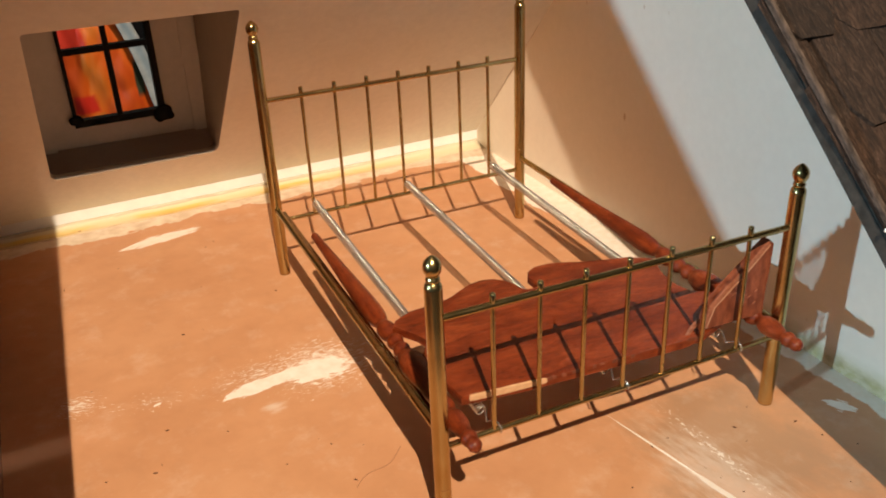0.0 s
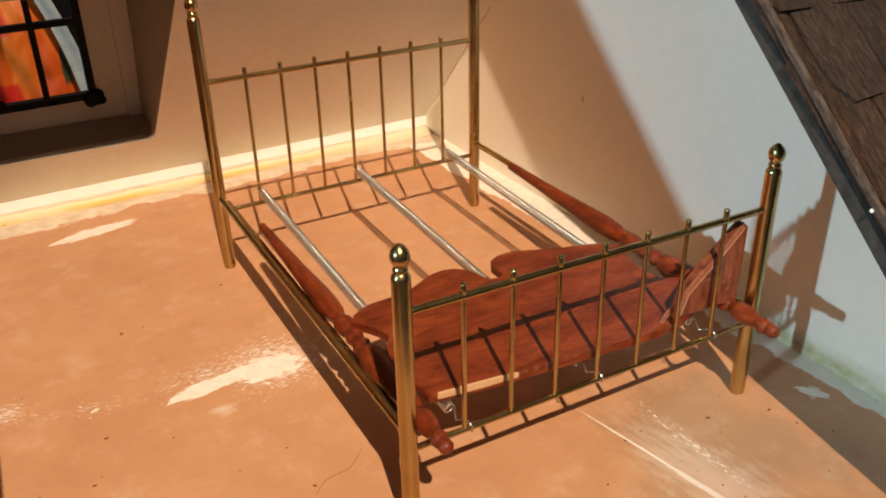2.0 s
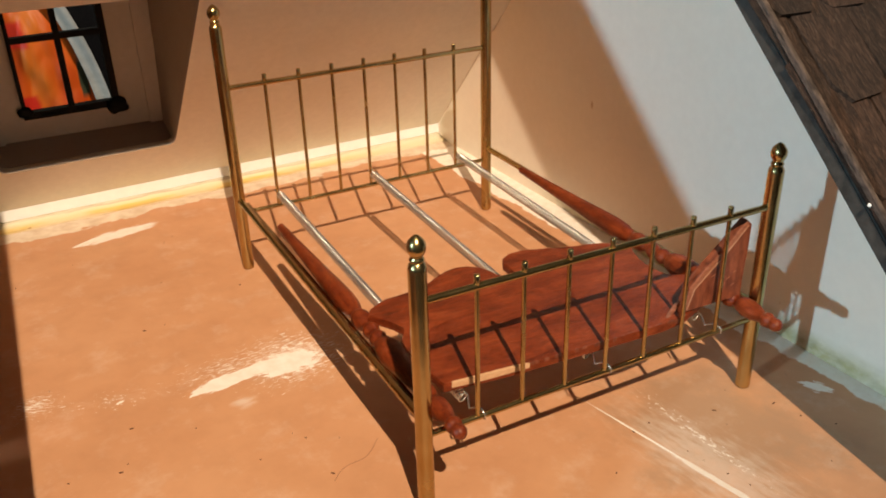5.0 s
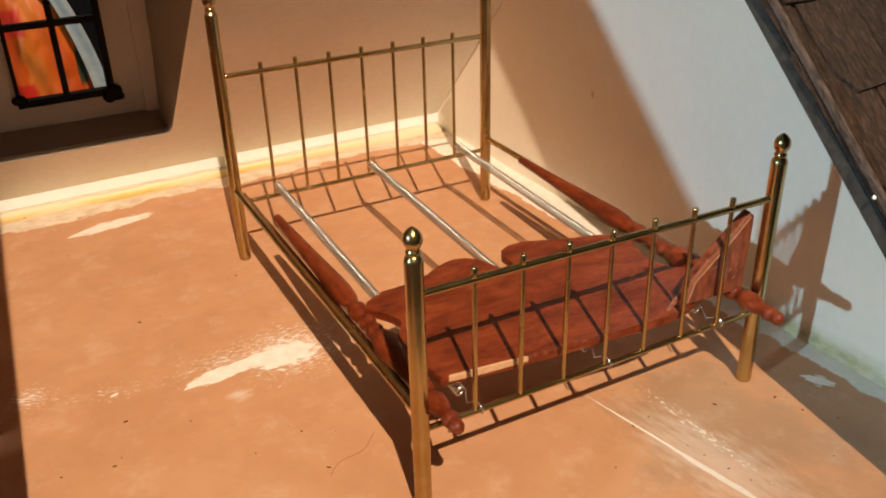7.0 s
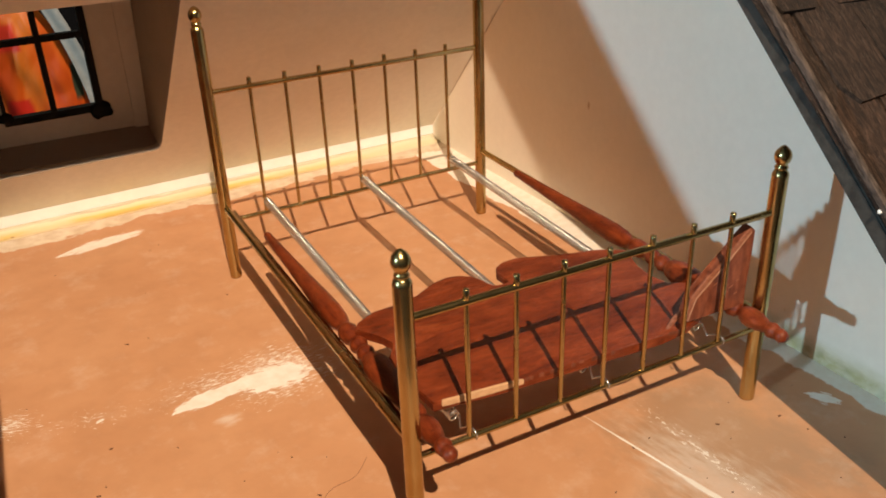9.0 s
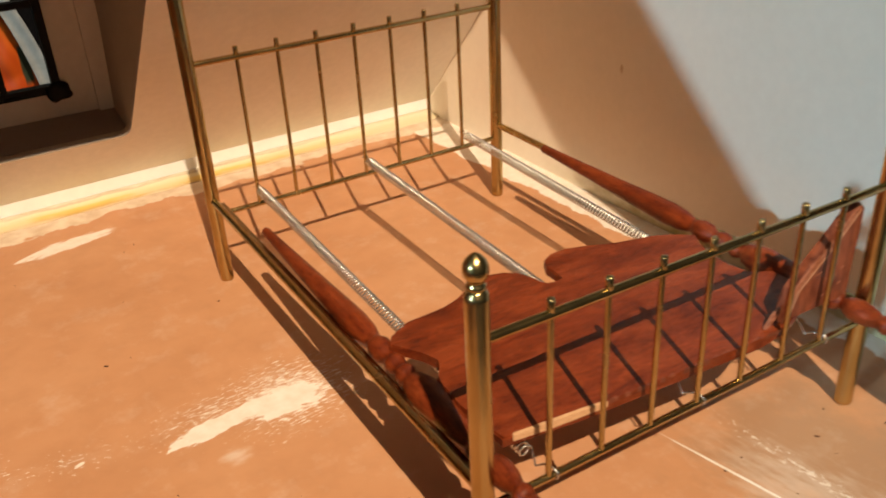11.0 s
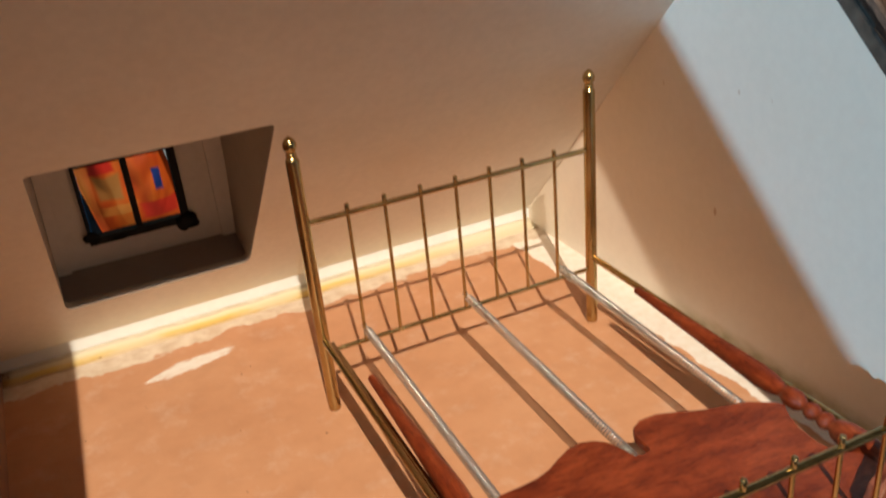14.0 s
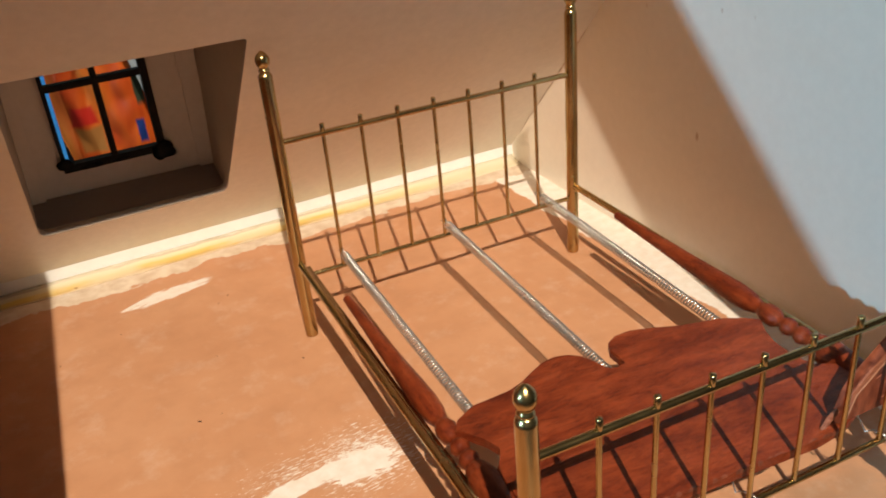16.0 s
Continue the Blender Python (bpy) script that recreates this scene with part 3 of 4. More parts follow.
# Low upright wall under the slope: old yellow glue below, cream paint above.
knee = tagged(part("wall_knee", box((XL, KNEE_Y + 0.0003, 0.0), (XR, KNEE_Y + T, KNEE_Z - 0.0001)), KNEE), "low cream knee wall with a run of old yellow glue at its foot", "wall", kind="structure")
GLUE_RUN = [(KNEE_Y + 0.0002, 0.0001), (FILLET_Y, 0.0001), (FILLET_Y + 0.0003, 0.0005), (FILLET_Y + 0.0020, 0.0009), (KNEE_Y - 0.0035, 0.0015), (KNEE_Y - 0.0012, 0.0022), (KNEE_Y + 0.0002, 0.0030)]


def glue_run():
    """The run of glue, uneven along its length."""
    bm = bmesh.new()
    rings = []
    for k in range(61):
        x = XL + 0.0002 + (XR - XL - 0.0004) * k / 60
        w = 1 + 0.16 * noise.noise(Vector((x * 70, 3, 0)))
        rings.append([bm.verts.new((x, KNEE_Y - (KNEE_Y - y) * (w if z > 0.0002 or y < KNEE_Y - 0.003 else 1), z * (0.9 + 0.25 * noise.noise(Vector((x * 90, y * 300, 5))) if 0.0002 < z < 0.0025 else 1))) for y, z in GLUE_RUN])
    n = len(GLUE_RUN)
    for a, b in zip(rings, rings[1:]):
        for k in range(n):
            bm.faces.new((a[k], a[(k + 1) % n], b[(k + 1) % n], b[k]))
    bm.faces.new(rings[0])
    bm.faces.new(rings[-1])
    return bm


part("glue_run", glue_run(), GLUE, knee, "ragged run of old yellow glue", smooth=True)


def gable(x0, x1, lift=0.0):
    """A gable wall up to the undersides of the two roof slopes, cut off at the ridge."""
    foot = -(ROOF_B + lift) / ROOF_A
    y = (SLOPE_D / SLOPE_K - ROOF_B - lift) / (ROOF_A + 1 / SLOPE_K)
    top = [(y, ROOF_A * y + ROOF_B + lift)]
    if top[0][1] > RIDGE_Z:
        top = [(RIDGE_Y, RIDGE_Z), ((RIDGE_Z - ROOF_B - lift) / ROOF_A, RIDGE_Z)]
    return prism([(foot, 0), (KNEE_Y + T, 0), (KNEE_Y + T, KNEE_Z)] + top, 0, x0, x1)


tagged(part("wall_right", gable(XR, XR + T), WALL), "white painted gable wall with old olive glue along its foot", "wall", kind="structure")
tagged(part("wall_left", gable(XL - T, XL, LIFT), REDDISH), "rust brown gable wall", "wall", kind="structure")

# ---- dormer and its window ----
DY = 0.2955
dormer = thing("dormer", pose(0, 0, 0), "grey-brown lined dormer recess with a small black window", "dormer")
tagged(dormer, kind="structure")
WX0, WX1, WZ0, WZ1, WZM, WXM = -0.0700, -0.0245, 0.0560, 0.1320, 0.0945, -0.0472


def ring_wall(x0, x1, z0, z1, hx0, hx1, hz0, hz1, y0, y1):
    bm = bmesh.new()
    box((x0, y0, z0), (hx0, y1, z1), bm=bm)
    box((hx1, y0, z0), (x1, y1, z1), bm=bm)
    box((hx0, y0, z0), (hx1, y1, hz0), bm=bm)
    box((hx0, y0, hz1), (hx1, y1, z1), bm=bm)
    return bm


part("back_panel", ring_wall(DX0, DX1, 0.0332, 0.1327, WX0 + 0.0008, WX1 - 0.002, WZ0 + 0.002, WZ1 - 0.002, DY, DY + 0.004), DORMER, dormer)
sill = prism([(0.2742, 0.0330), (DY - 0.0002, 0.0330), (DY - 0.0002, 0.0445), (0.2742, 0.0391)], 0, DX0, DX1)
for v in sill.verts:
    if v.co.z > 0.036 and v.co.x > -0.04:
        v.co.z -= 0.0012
part("sill", sill, SILL, dormer, "sill of the recess, toned dark for shade")


def side(low, high, out):
    """A lining that leans as its edge of the opening does."""
    bm = prism([(slope_y(0.0345) + 0.0010, 0.0345), (DY - 0.0003, 0.0345), (DY - 0.0003, 0.1284), (slope_y(0.126) + 0.010, 0.1284), (slope_y(0.126) + 0.0010, 0.1270)], 0, 0.0, 0.0020)
    for v in bm.verts:
        v.co.x = low[0] + (high[0] - low[0]) * (v.co.z - low[1]) / (high[1] - low[1]) + out * v.co.x
    return bm


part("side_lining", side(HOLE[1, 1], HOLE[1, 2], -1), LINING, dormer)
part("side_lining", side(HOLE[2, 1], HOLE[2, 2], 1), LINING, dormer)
# unseen board, added to shield the window from the lamp behind
part("fill_lamp_shield", box((DX0 - 0.006, DY + 0.0042, 0.1330), (DX1 + 0.055, DY + 0.062, 0.1370)), DARK, dormer, "unseen board added to keep the fill lamp out of the window")
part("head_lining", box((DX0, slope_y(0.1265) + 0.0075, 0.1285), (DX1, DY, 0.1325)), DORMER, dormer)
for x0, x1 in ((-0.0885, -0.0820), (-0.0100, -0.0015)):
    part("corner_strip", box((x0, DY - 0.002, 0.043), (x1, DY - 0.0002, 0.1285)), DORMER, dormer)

window = thing("window_1", pose(0, 0, 0), "small black four-light dormer window with rough blobs of glue", "window")
tagged(window, kind="structure")
FY0, FY1 = DY - 0.0022, DY + 0.003
part("window_frame", ring_wall(WX0 - 0.0008, WX1 + 0.0008, WZ0 - 0.001, WZ1, WX0 + 0.0011, WX1 - 0.0026, WZ0 + 0.0026, WZ1 - 0.003, FY0, FY1), BLACK, window)
part("mullion", box((WXM - 0.0014, FY0 + 0.0006, WZ0), (WXM + 0.0014, FY1, WZ1), 0.0003), BLACK, window)
part("transom", box((WX0, FY0 + 0.0005, WZM - 0.0015), (WX1, FY1, WZM + 0.0015), 0.0003), BLACK, window)


def blob(c, r, squash, seed):
    bm = bmesh.new()
    bmesh.ops.create_icosphere(bm, subdivisions=3, radius=r)
    for v in bm.verts:
        k = 1 + 0.35 * noise.noise(v.co * (1.6 / r) + Vector((seed, 0, 0)))
        v.co = Vector((v.co.x * squash[0] * k, v.co.y * squash[1] * k, v.co.z * squash[2] * k)) + Vector(c)
    return bm


part("glue_blob", blob((WX1 - 0.0012, FY0, WZ0 - 0.0004), 0.0048, (1.25, 0.45, 0.9), 3), BLACK, window, smooth=True)
part("glue_blob", blob((WX0 + 0.0005, FY0, WZ0 + 0.003), 0.0028, (1.2, 0.5, 1.0), 7), BLACK, window, smooth=True)
part("glue_blob", blob((WX0 + 0.012, FY0, WZ0), 0.0016, (3.0, 0.5, 0.8), 11), BLACK, window, smooth=True)
part("glue_blob", blob((WXM + 0.003, FY0, WZ0), 0.0014, (3.0, 0.5, 0.8), 17), BLACK, window, smooth=True)

# ---- the front roof panels and the ridge ----
def roof_panel(name, x0, x1, label, lift=0.0):
    ob = thing(name, pose(0, 0, 0), label, "roof")
    tagged(ob, kind="structure")
    y0, y1, base = -0.138, 0.1120 if lift else 0.0902, ROOF_B + lift
    part("board", prism([(y0, ROOF_A * y0 + base), (y1, ROOF_A * y1 + base), (y1, ROOF_A * y1 + base + 0.0075), (y0, ROOF_A * y0 + base + 0.0075)], 0, x0, x1, 0.0005), GREY, ob)
    return ob


roof_right = roof_panel("roof_right", EDGE_R, 0.31, "dark weathered wooden shingle roof with a grey cut edge")
roof_left = roof_panel("roof_left", -0.27, EDGE_L, "plain grey front roof board beside the opening", LIFT)
# added out of view to block lamplight through the gap at the ridge
part("light_stop", box((-0.27, 0.1010, 0.1905), (EDGE_L, 0.1060, 0.2163)), GREY, roof_left, "unseen board added to stop light leaking in below the ridge")

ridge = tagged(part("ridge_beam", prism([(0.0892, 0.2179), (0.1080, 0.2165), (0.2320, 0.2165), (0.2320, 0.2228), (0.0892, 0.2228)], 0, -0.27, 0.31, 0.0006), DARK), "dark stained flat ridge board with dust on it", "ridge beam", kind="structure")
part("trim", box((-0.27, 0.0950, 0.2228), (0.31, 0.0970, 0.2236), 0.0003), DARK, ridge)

# Wooden shingles on the panel beside the opening, in courses with clipped corners.
ANGLE = math.atan(ROOF_A)
PITCH, COURSE, WIDE = 0.0228, 0.0305, 0.0221


def shingle_mesh(cut, seed, h=0.047):
    rnd = random.Random(seed)
    w, c = WIDE * (1 - cut), 0.0043
    j = [rnd.uniform(-0.0006, 0.0006) for _ in range(8)]
    left = [(0, 0.0056 + j[0]), (c + j[1], j[2])] if cut < 0.15 else [(0, j[2])]
    pts = left + [(w - c + j[3], j[4]), (w, 0.0056 + j[5]), (w + j[6], h), (j[7], h)]
    bm = prism(pts, 2, 0.0, 0.0022)
    for v in bm.verts:
        v.co.z += 0.0012 * noise.noise(Vector((v.co.x * 60 + seed, v.co.y * 60, 0)))
    return mesh_of("shingle", bm, SHINGLE)


edge = [(-0.1360, 0.0077), (0.1215, 0.0077), (0.1215, 0.0101), (-0.1360, 0.0101)]
strip = part("edge_strip", prism(edge, 0, EDGE_R - 0.0009, EDGE_R + 0.0007, 0.0003), WORN_STRIP, roof_right, "pale worn edge of the shingle bed")
strip.matrix_local = Matrix.Translation((0, 0, ROOF_B)) @ Matrix.Rotation(ANGLE, 4, "X")
part("paint_fleck", blob((0.1172, -0.0452, 0.0914), 0.0006, (1, 1, 1), 4), CARD, roof_right, "fleck of white paint", smooth=True)
pool = [shingle_mesh(0, s) for s in range(9)]
tops = [shingle_mesh(0, 20 + s, 0.1235 - 0.0003 - COURSE * 3) for s in range(3)]
cuts = {}
for row in range(-6, 5):
    s = 0.0003 + COURSE * row
    h = min(0.047, 0.1235 - s)
    if h < 0.008:
        continue
    first = (0.1172 if row % 2 == 0 else 0.1268) + 0.0004 * row - PITCH
    for k in range(10):
        x = first + PITCH * k
        cut = max(0.0, (EDGE_R - 0.0003 - x) / WIDE)
        if cut > 0.8 or x > 0.29:
            continue
        if cut > 0:
            me = cuts.setdefault(row, shingle_mesh(cut, 50 + row, h))
            x = EDGE_R - 0.0003
        else:
            me = pool[(k * 5 + row * 3) % 9] if h > 0.046 else tops[k % 3]
        ob = new("shingle", me)
        ob.parent = roof_right
        base = Matrix.Translation((0, 0, ROOF_B + 0.0075)) @ Matrix.Rotation(ANGLE, 4, "X")
        ob.matrix_local = base @ Matrix.Translation((x, s, 0.0016)) @ Matrix.Rotation(-0.040, 4, "X") @ Matrix.Rotation(random.uniform(-0.03, 0.03), 4, "Z")

# ---- the brass bed ----
BED_W, BED_L = 0.130, 0.1837
bed = thing("brass_bed", pose(0, 0, 0, 0, 0, -1.1), "miniature brass bed frame with spring slats and no mattress", "bed", "")
R_POST = 0.0026
SPINDLE = 0.01565  # from one spindle to the next


def bed_post(x, y, top):
    """Top is the middle of the acorn-shaped finial."""
    r = R_POST
    prof = [(0.0, 0.0), (r * 0.80, 0.0), (r * 0.94, 0.0003), (r, 0.0009), (r, top - 0.0062), (r * 0.985, top - 0.0057), (r * 0.90, top - 0.0051), (r * 0.78, top - 0.0047), (r * 0.72, top - 0.0043)]
    acorn = [(0.0, -0.0047), (0.00165, -0.0045), (0.00195, -0.0040), (0.0021, -0.0036), (0.00195, -0.0031), (0.0017, -0.0028), (0.00165, -0.0024), (0.0020, -0.0020), (0.0024, -0.0013), (0.00262, -0.0004),
             (0.00262, 0.0005), (0.0024, 0.0014), (0.0020, 0.0021), (0.0014, 0.0028), (0.0008, 0.0033), (0.0003, 0.0036), (0.0, 0.0037)]
    post = part("post", lathe(prof, 28, turn=Matrix.Translation((x, y, 0))), BRASS, bed, smooth=True)
    part("finial", lathe([(q, top + z) for q, z in acorn], 28, turn=Matrix.Translation((x, y, 0))), BRASS, post, "turned brass acorn finial on a collar", smooth=True)


F_TOP, F_RAIL, F_LOW, H_TOP, H_RAIL, H_LOW = 0.0905, 0.0729, 0.0289, 0.1183, 0.0865, 0.0281
for x in (0.0, BED_W):
    bed_post(x, 0.0, F_TOP)
    bed_post(x, BED_L, H_TOP)
for y, rail, low, lean in ((0.0, F_RAIL, F_LOW, 0.0010), (BED_L, H_RAIL, H_LOW, 0.0)):
    # the foot's top rail dips a little from one post to the other
    part("top_rail", tube([(R_POST * 0.9, y, rail + lean), (BED_W - R_POST * 0.9, y, rail - lean)], 0.00115, 14), BRASS, bed, smooth=True)
    part("bottom_rail", tube([(R_POST * 0.9, y, low), (BED_W - R_POST * 0.9, y, low)], 0.0010, 14), BRASS, bed, smooth=True)
    for k in range(1, 8):
        x = BED_W / 2 + (k - 4) * SPINDLE
        on = rail - lean * (k - 4) / 4
        tip = on + 0.0040
        part("spindle", lathe([(0.00075, low), (0.00075, on), (0.00095, on + 0.0003), (0.00095, tip - 0.0004), (0.00080, tip - 0.0001), (0.0, tip)], 12, turn=Matrix.Translation((x, y, 0))), BRASS, bed, smooth=True)
RAIL_Z = 0.0347
for x in (0.0, BED_W):
    rail_bm = tube([(x, R_POST * 0.8, RAIL_Z - 0.0002), (x, BED_L - R_POST * 0.8, RAIL_Z - 0.0002)], 0.0014, 14)
    if x == 0:
        box((x + 0.0006, R_POST, RAIL_Z - 0.0018), (x + 0.0034, BED_L - R_POST, RAIL_Z - 0.0011), bm=rail_bm)  # ledge for a mattress
    part("side_rail", rail_bm, BRASS, bed, smooth=True)


def coil(x, y0, z0, y1, z1, r, turns, wire_r):
    n = turns * 12
    pts = []
    for i in range(n + 1):
        k = i / n
        a = 2 * math.pi * turns * k
        pts.append((x + r * math.cos(a), y0 + (y1 - y0) * k, z0 + (z1 - z0) * k + r * math.sin(a)))
    hook0 = [(x + 0.0016, 0.0012, 0.0282), (x + 0.0018, -0.0012, 0.0282), (x + 0.0018, -0.0013, 0.0300), (x + 0.0016, 0.0005, 0.0308), (x + 0.0008, 0.0030, 0.0302), (x - 0.0006, 0.0040, 0.0296), (x + 0.0008, y0 - 0.0012, 0.0308), (x + r, y0 - 0.0003, z0)]
    hook1 = [(x, y1 + 0.001, z1 + 0.001), (x + 0.0010, y1 + 0.003, z1 + 0.001), (x + 0.0005, y1 + 0.0042, z1 + 0.0008), (x - 0.0010, y1 + 0.0036, z1 + 0.0005)]
    return tube(hook0 + pts + hook1, wire_r, 6)


for k in (1, 4, 7):
    x = BED_W / 2 + (k - 4) * SPINDLE
    part("spring", coil(x, 0.0085, 0.0302, BED_L - 0.003, 0.0346, 0.00163, 116, 0.00028), STEEL, bed, "long zinc-plated coil spring", smooth=True)

# ---- the broken wooden headboard lying in the bed ----
BED_M = pose(0, 0, 0, 0, 0, -1.1)
head = thing("wooden_headboard", BED_M, "red-brown wooden doll's headboard lying across the springs", "headboard")
OUT = [(0.0075, 0.0560), (0.0100, 0.0600), (0.0170, 0.0636), (0.0235, 0.0634), (0.0295, 0.0634), (0.0350, 0.0650), (0.0400, 0.0682), (0.0450, 0.0709), (0.0500, 0.0717), (0.0545, 0.0703),
       (0.0580, 0.0672), (0.0598, 0.0630), (0.0600, 0.0590), (0.0612, 0.0568), (0.0640, 0.0560), (0.0675, 0.0565), (0.0668, 0.0600), (0.0668, 0.0648), (0.0690, 0.0688), (0.0730, 0.0710),
       (0.0790, 0.0710), (0.0860, 0.0680), (0.0935, 0.0645), (0.1020, 0.0622), (0.1090, 0.0605), (0.1150, 0.0560), (0.1185, 0.0535), (0.1150, 0.0480), (0.1125, 0.0420), (0.1118, 0.0340),
       (0.1135, 0.0270), (0.1200, 0.0240), (0.1200, 0.0120), (0.1100, 0.0060), (0.1000, 0.0022), (0.0900, 0.0016), (0.0740, 0.0026), (0.0540, 0.0040), (0.0330, 0.0054), (0.0110, 0.0080),
       (0.0096, 0.0240), (0.0100, 0.0360), (0.0136, 0.0396), (0.0152, 0.0430), (0.0130, 0.0480), (0.0105, 0.0520)]
panel = part("panel", prism(OUT, 2, 0.0350, 0.0380, 0.0004), WOOD_X, head, "scalloped red-brown wooden panel")
part("raw_edge", prism([(0.0135, 0.00750), (0.0250, 0.00605), (0.0395, 0.00470), (0.0392, 0.0052), (0.0340, 0.0060), (0.0250, 0.0070), (0.0140, 0.0084)], 2, 0.0362, 0.0383, 0.0002), RAW, panel, "strip of pale split wood along the edge")
rnd = random.Random(21)
for k in range(16):
    # chips along the front edge, where the stain has rubbed off
    x = 0.042 + 0.0036 * k + rnd.uniform(-0.001, 0.001)
    y = 0.0040 - (x - 0.054) * (0.066 if x < 0.074 else 0.055)
    w = rnd.uniform(0.0006, 0.0020)
    part("chip", prism([(x - w, y - 0.0001), (x + w, y - 0.0002), (x + w * 0.6, y + 0.0005), (x - w * 0.5, y + 0.0004)], 2, 0.0374 - rnd.uniform(0, 0.0006), 0.0381), WORN_RED, panel)

# Turned profile along the post: (radius, distance from the thin tip).
TURNED = [(0.0012, 0.0), (0.0016, 0.0005), (0.0021, 0.018), (0.0032, 0.050), (0.0038, 0.064), (0.0040, 0.072), (0.0036, 0.078), (0.0027, 0.0815), (0.0021, 0.0830),
          (0.0027, 0.0842), (0.0035, 0.0866), (0.0033, 0.0900), (0.0022, 0.0918), (0.0017, 0.0932), (0.0026, 0.0942), (0.0031, 0.0958), (0.0026, 0.0974), (0.0017, 0.0986),
          (0.0026, 0.1000), (0.0031, 0.1016), (0.0026, 0.1032), (0.0019, 0.1042), (0.0034, 0.1060), (0.0045, 0.1100), (0.0047, 0.1140), (0.0043, 0.1190), (0.0032, 0.1290),
          (0.0026, 0.1330), (0.0021, 0.1345), (0.0029, 0.1352), (0.0033, 0.1368), (0.0028, 0.1390), (0.0018, 0.1398), (0.0017, 0.1408), (0.0025, 0.1418), (0.0032, 0.1436), (0.0034, 0.1456),
          (0.0031, 0.1484), (0.0019, 0.1522), (0.0024, 0.1530), (0.0027, 0.1540), (0.0024, 0.1556), (0.0018, 0.1561), (0.0022, 0.1568), (0.0022, 0.1584), (0.0015, 0.1596), (0.0, 0.1600)]
for tip, end in (((0.0074, 0.1483, 0.0340), (0.0066, -0.0117, 0.0345)), ((0.1248, 0.1425, 0.0375), (0.1232, -0.0172, 0.0362))):
    part("turned_post", lathe(TURNED, 22, turn=along(tip, end)), WOOD_Y, head, "slim turned wooden post", smooth=True)

splinter = thing("broken_corner_bracket", BED_M, "split triangular piece of red-brown wood standing on edge", "wood piece")
part("piece", prism([(0.0985, 0.0386), (0.1010, 0.0478), (0.1080, 0.0538), (0.1146, 0.0590), (0.1200, 0.0640), (0.1238, 0.0672), (0.1262, 0.0650), (0.1258, 0.0560), (0.1252, 0.0450), (0.1256, 0.0372), (0.1180, 0.0386)], 1, 0.0030, 0.0062, 0.0003), WORN_RED, splinter)
part("splinter", prism([(0.0932, 0.0381), (0.0945, 0.0381), (0.0990, 0.0420), (0.0984, 0.0434), (0.0955, 0.0412)], 1, 0.0036, 0.0048, 0.0002), SPLIT, splinter, "pale split end")
# paler strip shows the slanting edge as lit
part("lit_edge_strip", prism([(0.0987, 0.0392), (0.1010, 0.0478), (0.1080, 0.0538), (0.1146, 0.0590), (0.1200, 0.0640), (0.1236, 0.0670), (0.1242, 0.0656), (0.1208, 0.0626), (0.1154, 0.0576), (0.1090, 0.0524), (0.1026, 0.0470), (0.1002, 0.0394)], 1, 0.0026, 0.0032, 0.0002), SPLIT, splinter, "pale strip along the edge, coloured as if lit")

# thin pale line stands in for the highlight beside that strip
part("scratch", prism([(0.1003, 0.0396), (0.1028, 0.0470), (0.1091, 0.0523), (0.1155, 0.0575), (0.1209, 0.0625), (0.1241, 0.0655), (0.1243, 0.0651), (0.1212, 0.0621), (0.1158, 0.0570), (0.1095, 0.0518), (0.1033, 0.0467), (0.1007, 0.0395)], 1, 0.0025, 0.0031), PALE, splinter, "thin pale line laid on as a highlight")
rnd = random.Random(33)
for k in range(9):
    # short nicks in the worn face
    x, z = rnd.uniform(0.107, 0.122), rnd.uniform(0.041, 0.054)
    if z - 0.039 < (x - 0.100) * 1.05:
        w = rnd.uniform(0.0003, 0.0009)
        part("nick", prism([(x - w, z - 0.00012), (x + w, z + w * 0.6), (x + w, z + w * 0.6 + 0.0002), (x - w, z + 0.0001)], 1, 0.0028, 0.0032), SPLIT, splinter)

# ---- behind the dormer window ----
BAG_Y, BAG_Z = 1.10, -0.256


def bag_skin(deep, seed):
    """A soft bag: a closed skin, swollen in the middle, with folds, its mouth leaning to one side."""
    bm = bmesh.new()
    bmesh.ops.create_grid(bm, x_segments=44, y_segments=60, size=0.5)
    bmesh.ops.solidify(bm, geom=list(bm.faces), thickness=0.02)
    for v in bm.verts:
        u, w, face = v.co.x, v.co.y, v.co.z
        k = w + 0.5
        z = BAG_Z + 0.235 * k - 0.004 * math.cos(3 * u) * (1 - k)
        right = 0.0645 - 0.052 * k ** 3
        left = -0.0625 + 0.015 * max(0.0, 1 - 3 * k)
        fat = max(0.0, (1 - (2 * u) ** 4) * (1 - (2 * w) ** 4))
        f = noise.noise(Vector((u * 5 + w * 2 + seed, w * 3, 0))) * 0.28 + abs(noise.noise(Vector((u * 6 - w * 4, w * 5 + seed, 1)))) * 0.22
        v.co = Vector((left + (u + 0.5) * (right - left), BAG_Y + (1 if face < 0 else -1) * deep * fat * (0.6 + f) + 0.001 * face, z))
    return bm


bag = tagged(part("orange_bag", bag_skin(0.030, 2), ORANGE, smooth=True), "crumpled orange plastic bag with red and ochre print", "bag")


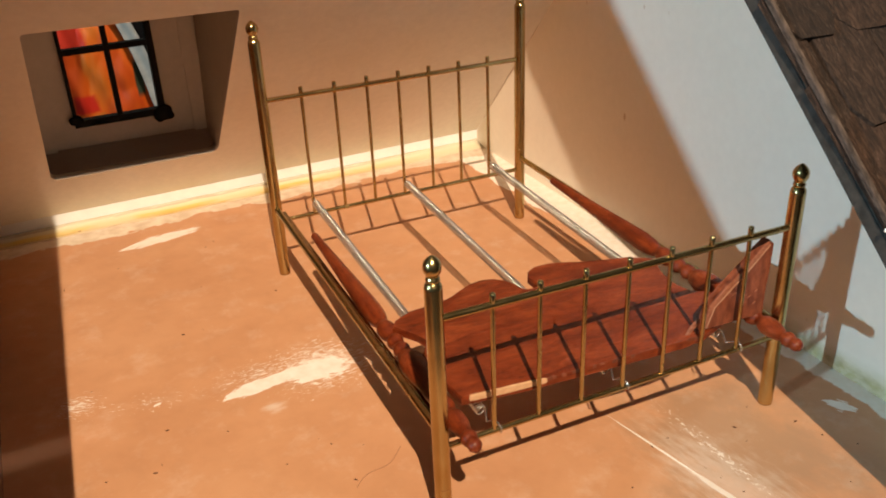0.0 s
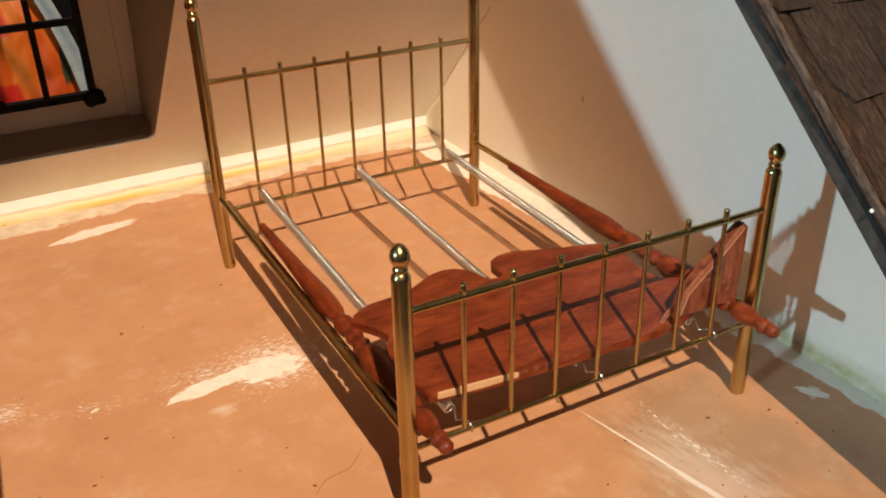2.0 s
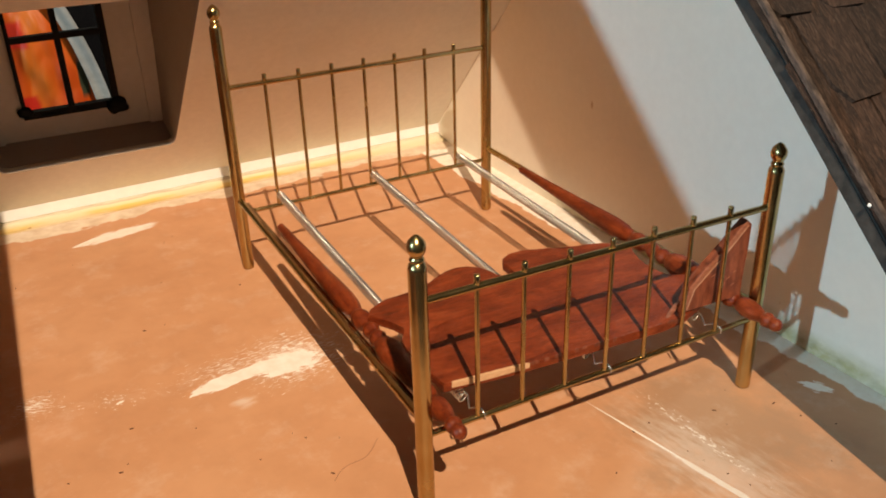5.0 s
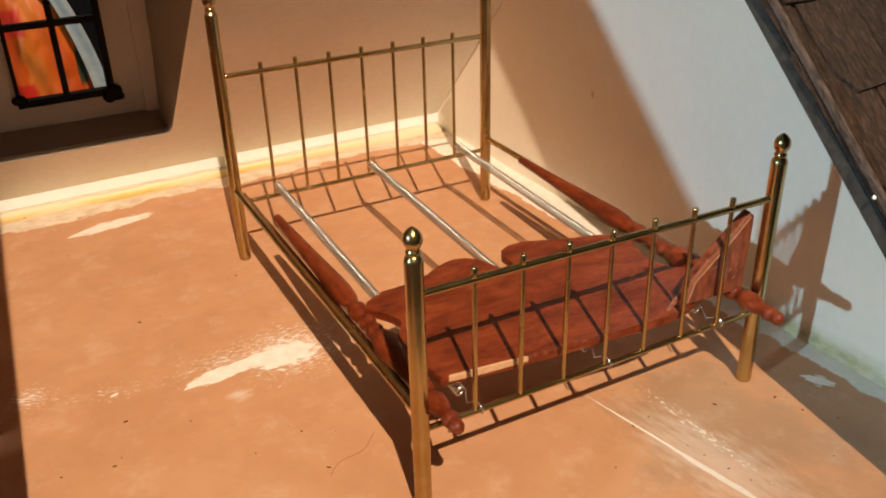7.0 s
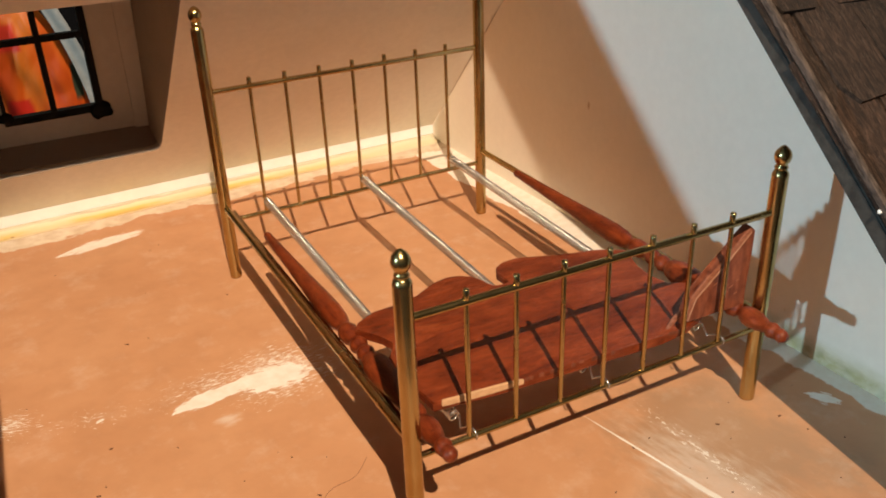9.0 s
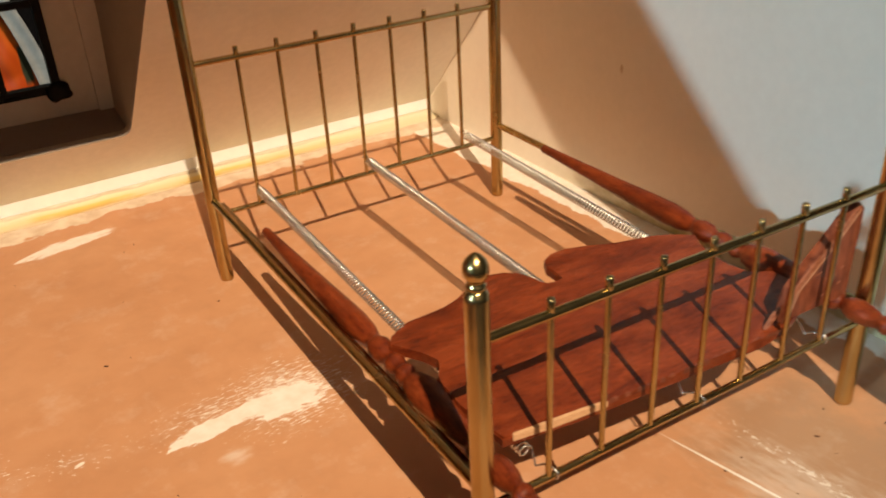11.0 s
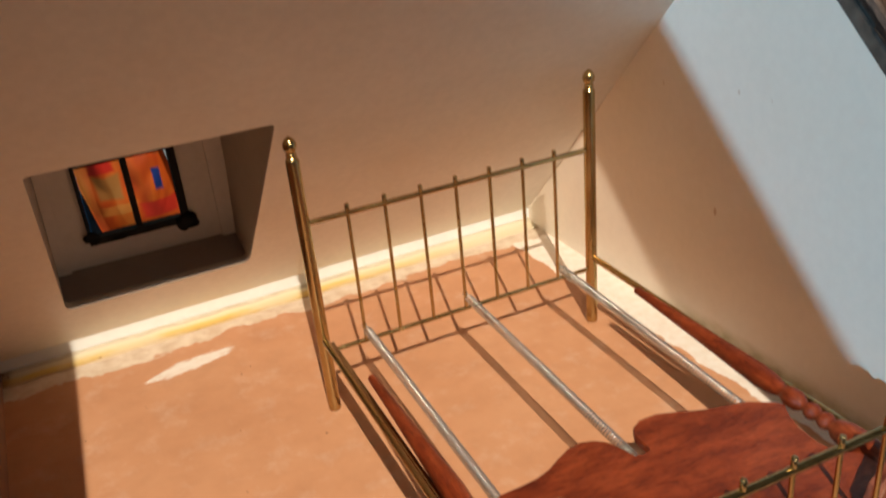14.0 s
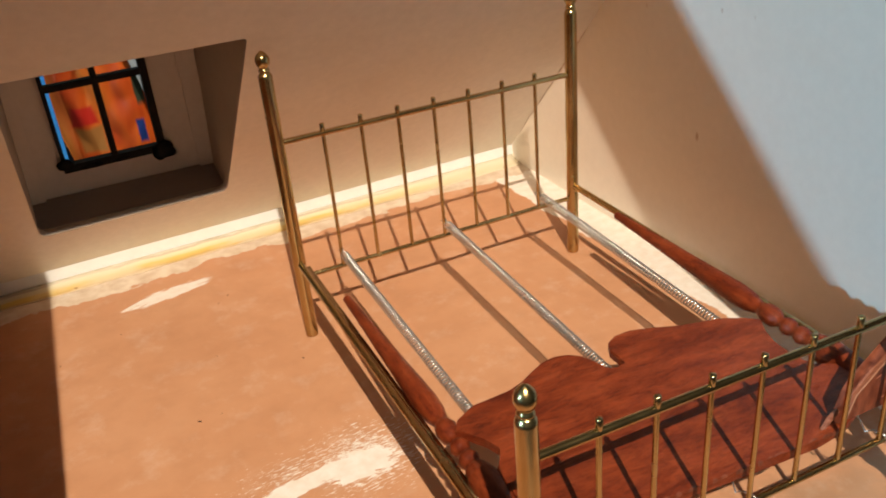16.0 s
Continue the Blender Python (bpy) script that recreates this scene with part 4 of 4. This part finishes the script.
def hanging_cloth():
    """A narrow strip of cloth with soft folds, leaning as it falls."""
    bm = bmesh.new()
    bmesh.ops.create_grid(bm, x_segments=16, y_segments=40, size=0.5)
    bmesh.ops.solidify(bm, geom=list(bm.faces), thickness=0.02)
    for v in bm.verts:
        u, k, face = v.co.x, v.co.y + 0.5, v.co.z
        z = BAG_Z + 0.001 + 0.246 * k
        mid = 0.073 - 0.050 * k ** 2.2
        wide = 0.005 + 0.015 * min(1.0, max(0.0, (k - 0.20) / 0.18))
        v.co = Vector((mid + u * wide, BAG_Y - 0.016 + 0.0015 * math.sin(u * 6 + k * 4) + 0.1 * face, z))
    return bm


cloth = tagged(part("pale_cloth", hanging_cloth(), CLOTH, smooth=True), "strip of pale grey cloth hanging beside the bag", "cloth")
black = tagged(part("black_box", box((0.010, 1.165, BAG_Z + 0.0002), (0.200, 1.280, 0.060), 0.003), BLACK), "black box standing behind the pale cloth", "box")
card = tagged(part("blue_card", box((-0.0780, 1.042, BAG_Z + 0.0002), (-0.0618, 1.056, -0.010), 0.001), SKY), "bright blue card standing on edge", "card")
chest = thing("chest", pose(0, 0, 0), "low chest covered with dark navy cloth", "chest")
part("body", box((-0.39, 0.91, -0.7498), (0.39, 1.28, BAG_Z - 0.0202), 0.004), NAVY, chest)
part("cloth_top", box((-0.40, 0.90, BAG_Z - 0.020), (0.40, 1.29, BAG_Z), 0.006), NAVY, chest, "navy cloth over the top")
shelf = thing("shelf", pose(0, 0, 0), "dark wooden bookshelf board", "shelf")
part("board", box((-0.9, 1.3045, 0.060), (0.9, 1.66, 0.110), 0.003), DARK, shelf)
part("front_edge", box((-0.9, 1.295, 0.058), (0.9, 1.3043, 0.1102), 0.002), DARK, shelf)
for x in (-0.94, 0.90):
    part("side_panel", box((x, 1.295, -0.7498), (x + 0.0398, 1.66, 0.9), 0.002), DARK, shelf)
BOOKS = [(-0.159, -0.097, 0.45, NAVY, "dark blue book on the shelf"), (-0.090, -0.053, 0.43, GREEN, "green and yellow book on the shelf"), (-0.045, -0.032, 0.43, NAVY, "thin dark book on the shelf"),
         (-0.023, 0.090, 0.35, CARD, "white cardboard box on the shelf"), (0.098, 0.176, 0.47, NAVY, "dark blue book on the shelf"), (0.209, 0.285, 0.32, CREAM, "cream cardboard box on the shelf"), (0.293, 0.425, 0.32, CREAM, "cream cardboard box on the shelf")]
for x0, x1, h, mat, label in BOOKS:
    kind = "box" if "box" in label else "book"
    bk = thing(kind, pose(0, 0, 0.1104), label, kind, "things on the shelf")
    if kind == "box":
        part("body", box((x0, 1.36, 0), (x1, 1.60, h * 0.55), 0.004), mat, bk)
        part("lid", box((x0 - 0.001, 1.3590, h * 0.55 + 0.0002), (x1 + 0.001, 1.601, h), 0.004), mat, bk)
    else:
        part("cover", box((x0, 1.36, 0), (x1, 1.60, h), 0.002), mat, bk)
        part("pages", box((x0 + 0.003, 1.364, h + 0.0002), (x1 - 0.003, 1.598, h + 0.002)), CARD, bk, "white page edges")
    if mat is GREEN:
        part("band", box((x0 + 0.001, 1.3585, 0.073), (x1 - 0.001, 1.3598, 0.152), 0.0004), LEMON, bk, "yellow band")

# ---- crumbs on the floor ----
def crumbs():
    rnd = random.Random(5)
    bm = bmesh.new()
    spots = [(-0.0779, 0.0665), (0.1312, -0.0161), (0.1103, -0.0084), (-0.0518, 0.1519), (-0.0701, 0.0882), (-0.0182, 0.0306)]
    spots += [(rnd.uniform(-0.095, 0.0), rnd.uniform(0.02, 0.25)) for _ in range(15)] + [(rnd.uniform(0.06, 0.15), rnd.uniform(-0.05, 0.0)) for _ in range(14)]
    for i, (x, y) in enumerate(spots):
        k = 0.0009 if i < 6 else rnd.uniform(0.0002, 0.0006)
        m = Matrix.Translation((x, y, 0.0002)) @ Matrix.Rotation(rnd.uniform(0, 3), 4, "Z") @ Matrix.Diagonal((k, k * 0.4, 0.00025, 1))
        bmesh.ops.create_icosphere(bm, subdivisions=1, radius=1, matrix=m)
    return bm


tagged(part("crumbs", crumbs(), CRUMB), "dark crumbs and flecks lying on the floor", "crumbs", kind="stuff")

rnd = random.Random(8)
FS = (-0.0192, 0.0269, 0.0019, 0.0381)
line = []
for k in range(22):
    z = 0.020 + 0.0034 * k
    line.append((XR - 0.0002 - rnd.uniform(0, 0.0004), slope_y(z) - 0.0002 - rnd.uniform(0, 0.0003), z))
tagged(part("trim", tube(line, 0.00013, 5), GRIME), "thin brown line of old glue in the corner of ceiling and wall", "trim", kind="structure")
scratch = [(FS[0] + (FS[2] - FS[0]) * s, FS[1] + (FS[3] - FS[1]) * s + 0.0016 * math.sin(s * 7), 0.00002) for s in [i / 14 for i in range(15)]]
part("scratch", tube(scratch, 0.00012, 5), REDDISH, floor_ob, "thin dark scratch")


def dust():
    rnd = random.Random(11)
    bm = bmesh.new()
    for _ in range(34):
        k = rnd.choice((0.0002, 0.0003, 0.0004, 0.0010))
        m = Matrix.Translation((rnd.uniform(-0.13, 0.12), rnd.uniform(0.098, 0.186), 0.2229)) @ Matrix.Rotation(rnd.uniform(0, 3), 4, "Z") @ Matrix.Diagonal((k, k * 0.6, 0.0002, 1))
        bmesh.ops.create_icosphere(bm, subdivisions=1, radius=1, matrix=m)
    return bm


tagged(part("dust", dust(), BEIGE), "grey flecks of dust lying on the ridge board", "dust", kind="stuff")

# ---- room round the doll's house ----
def room():
    bm = bmesh.new()
    box((-2.0, -2.2, -0.75), (2.0, 1.75, 2.0), bm=bm)
    return bm


r = part("wall_room", room(), BEIGE)
for f in r.data.polygons:
    f.flip()
tagged(r, "plain beige walls of the room round the doll's house", "wall", kind="structure")
table = thing("table", pose(0, 0, 0), "dark brown wooden table under the doll's house", "table")
part("tabletop", box((-0.50, -0.42, -0.0340), (0.50, 0.345, -0.0090), 0.003), DARK_TOP, table)
for x in (-0.47, 0.43):
    for y in (-0.39, 0.29):
        part("leg", box((x, y, -0.7499), (x + 0.04, y + 0.04, -0.0341), 0.003), DARK_TOP, table)
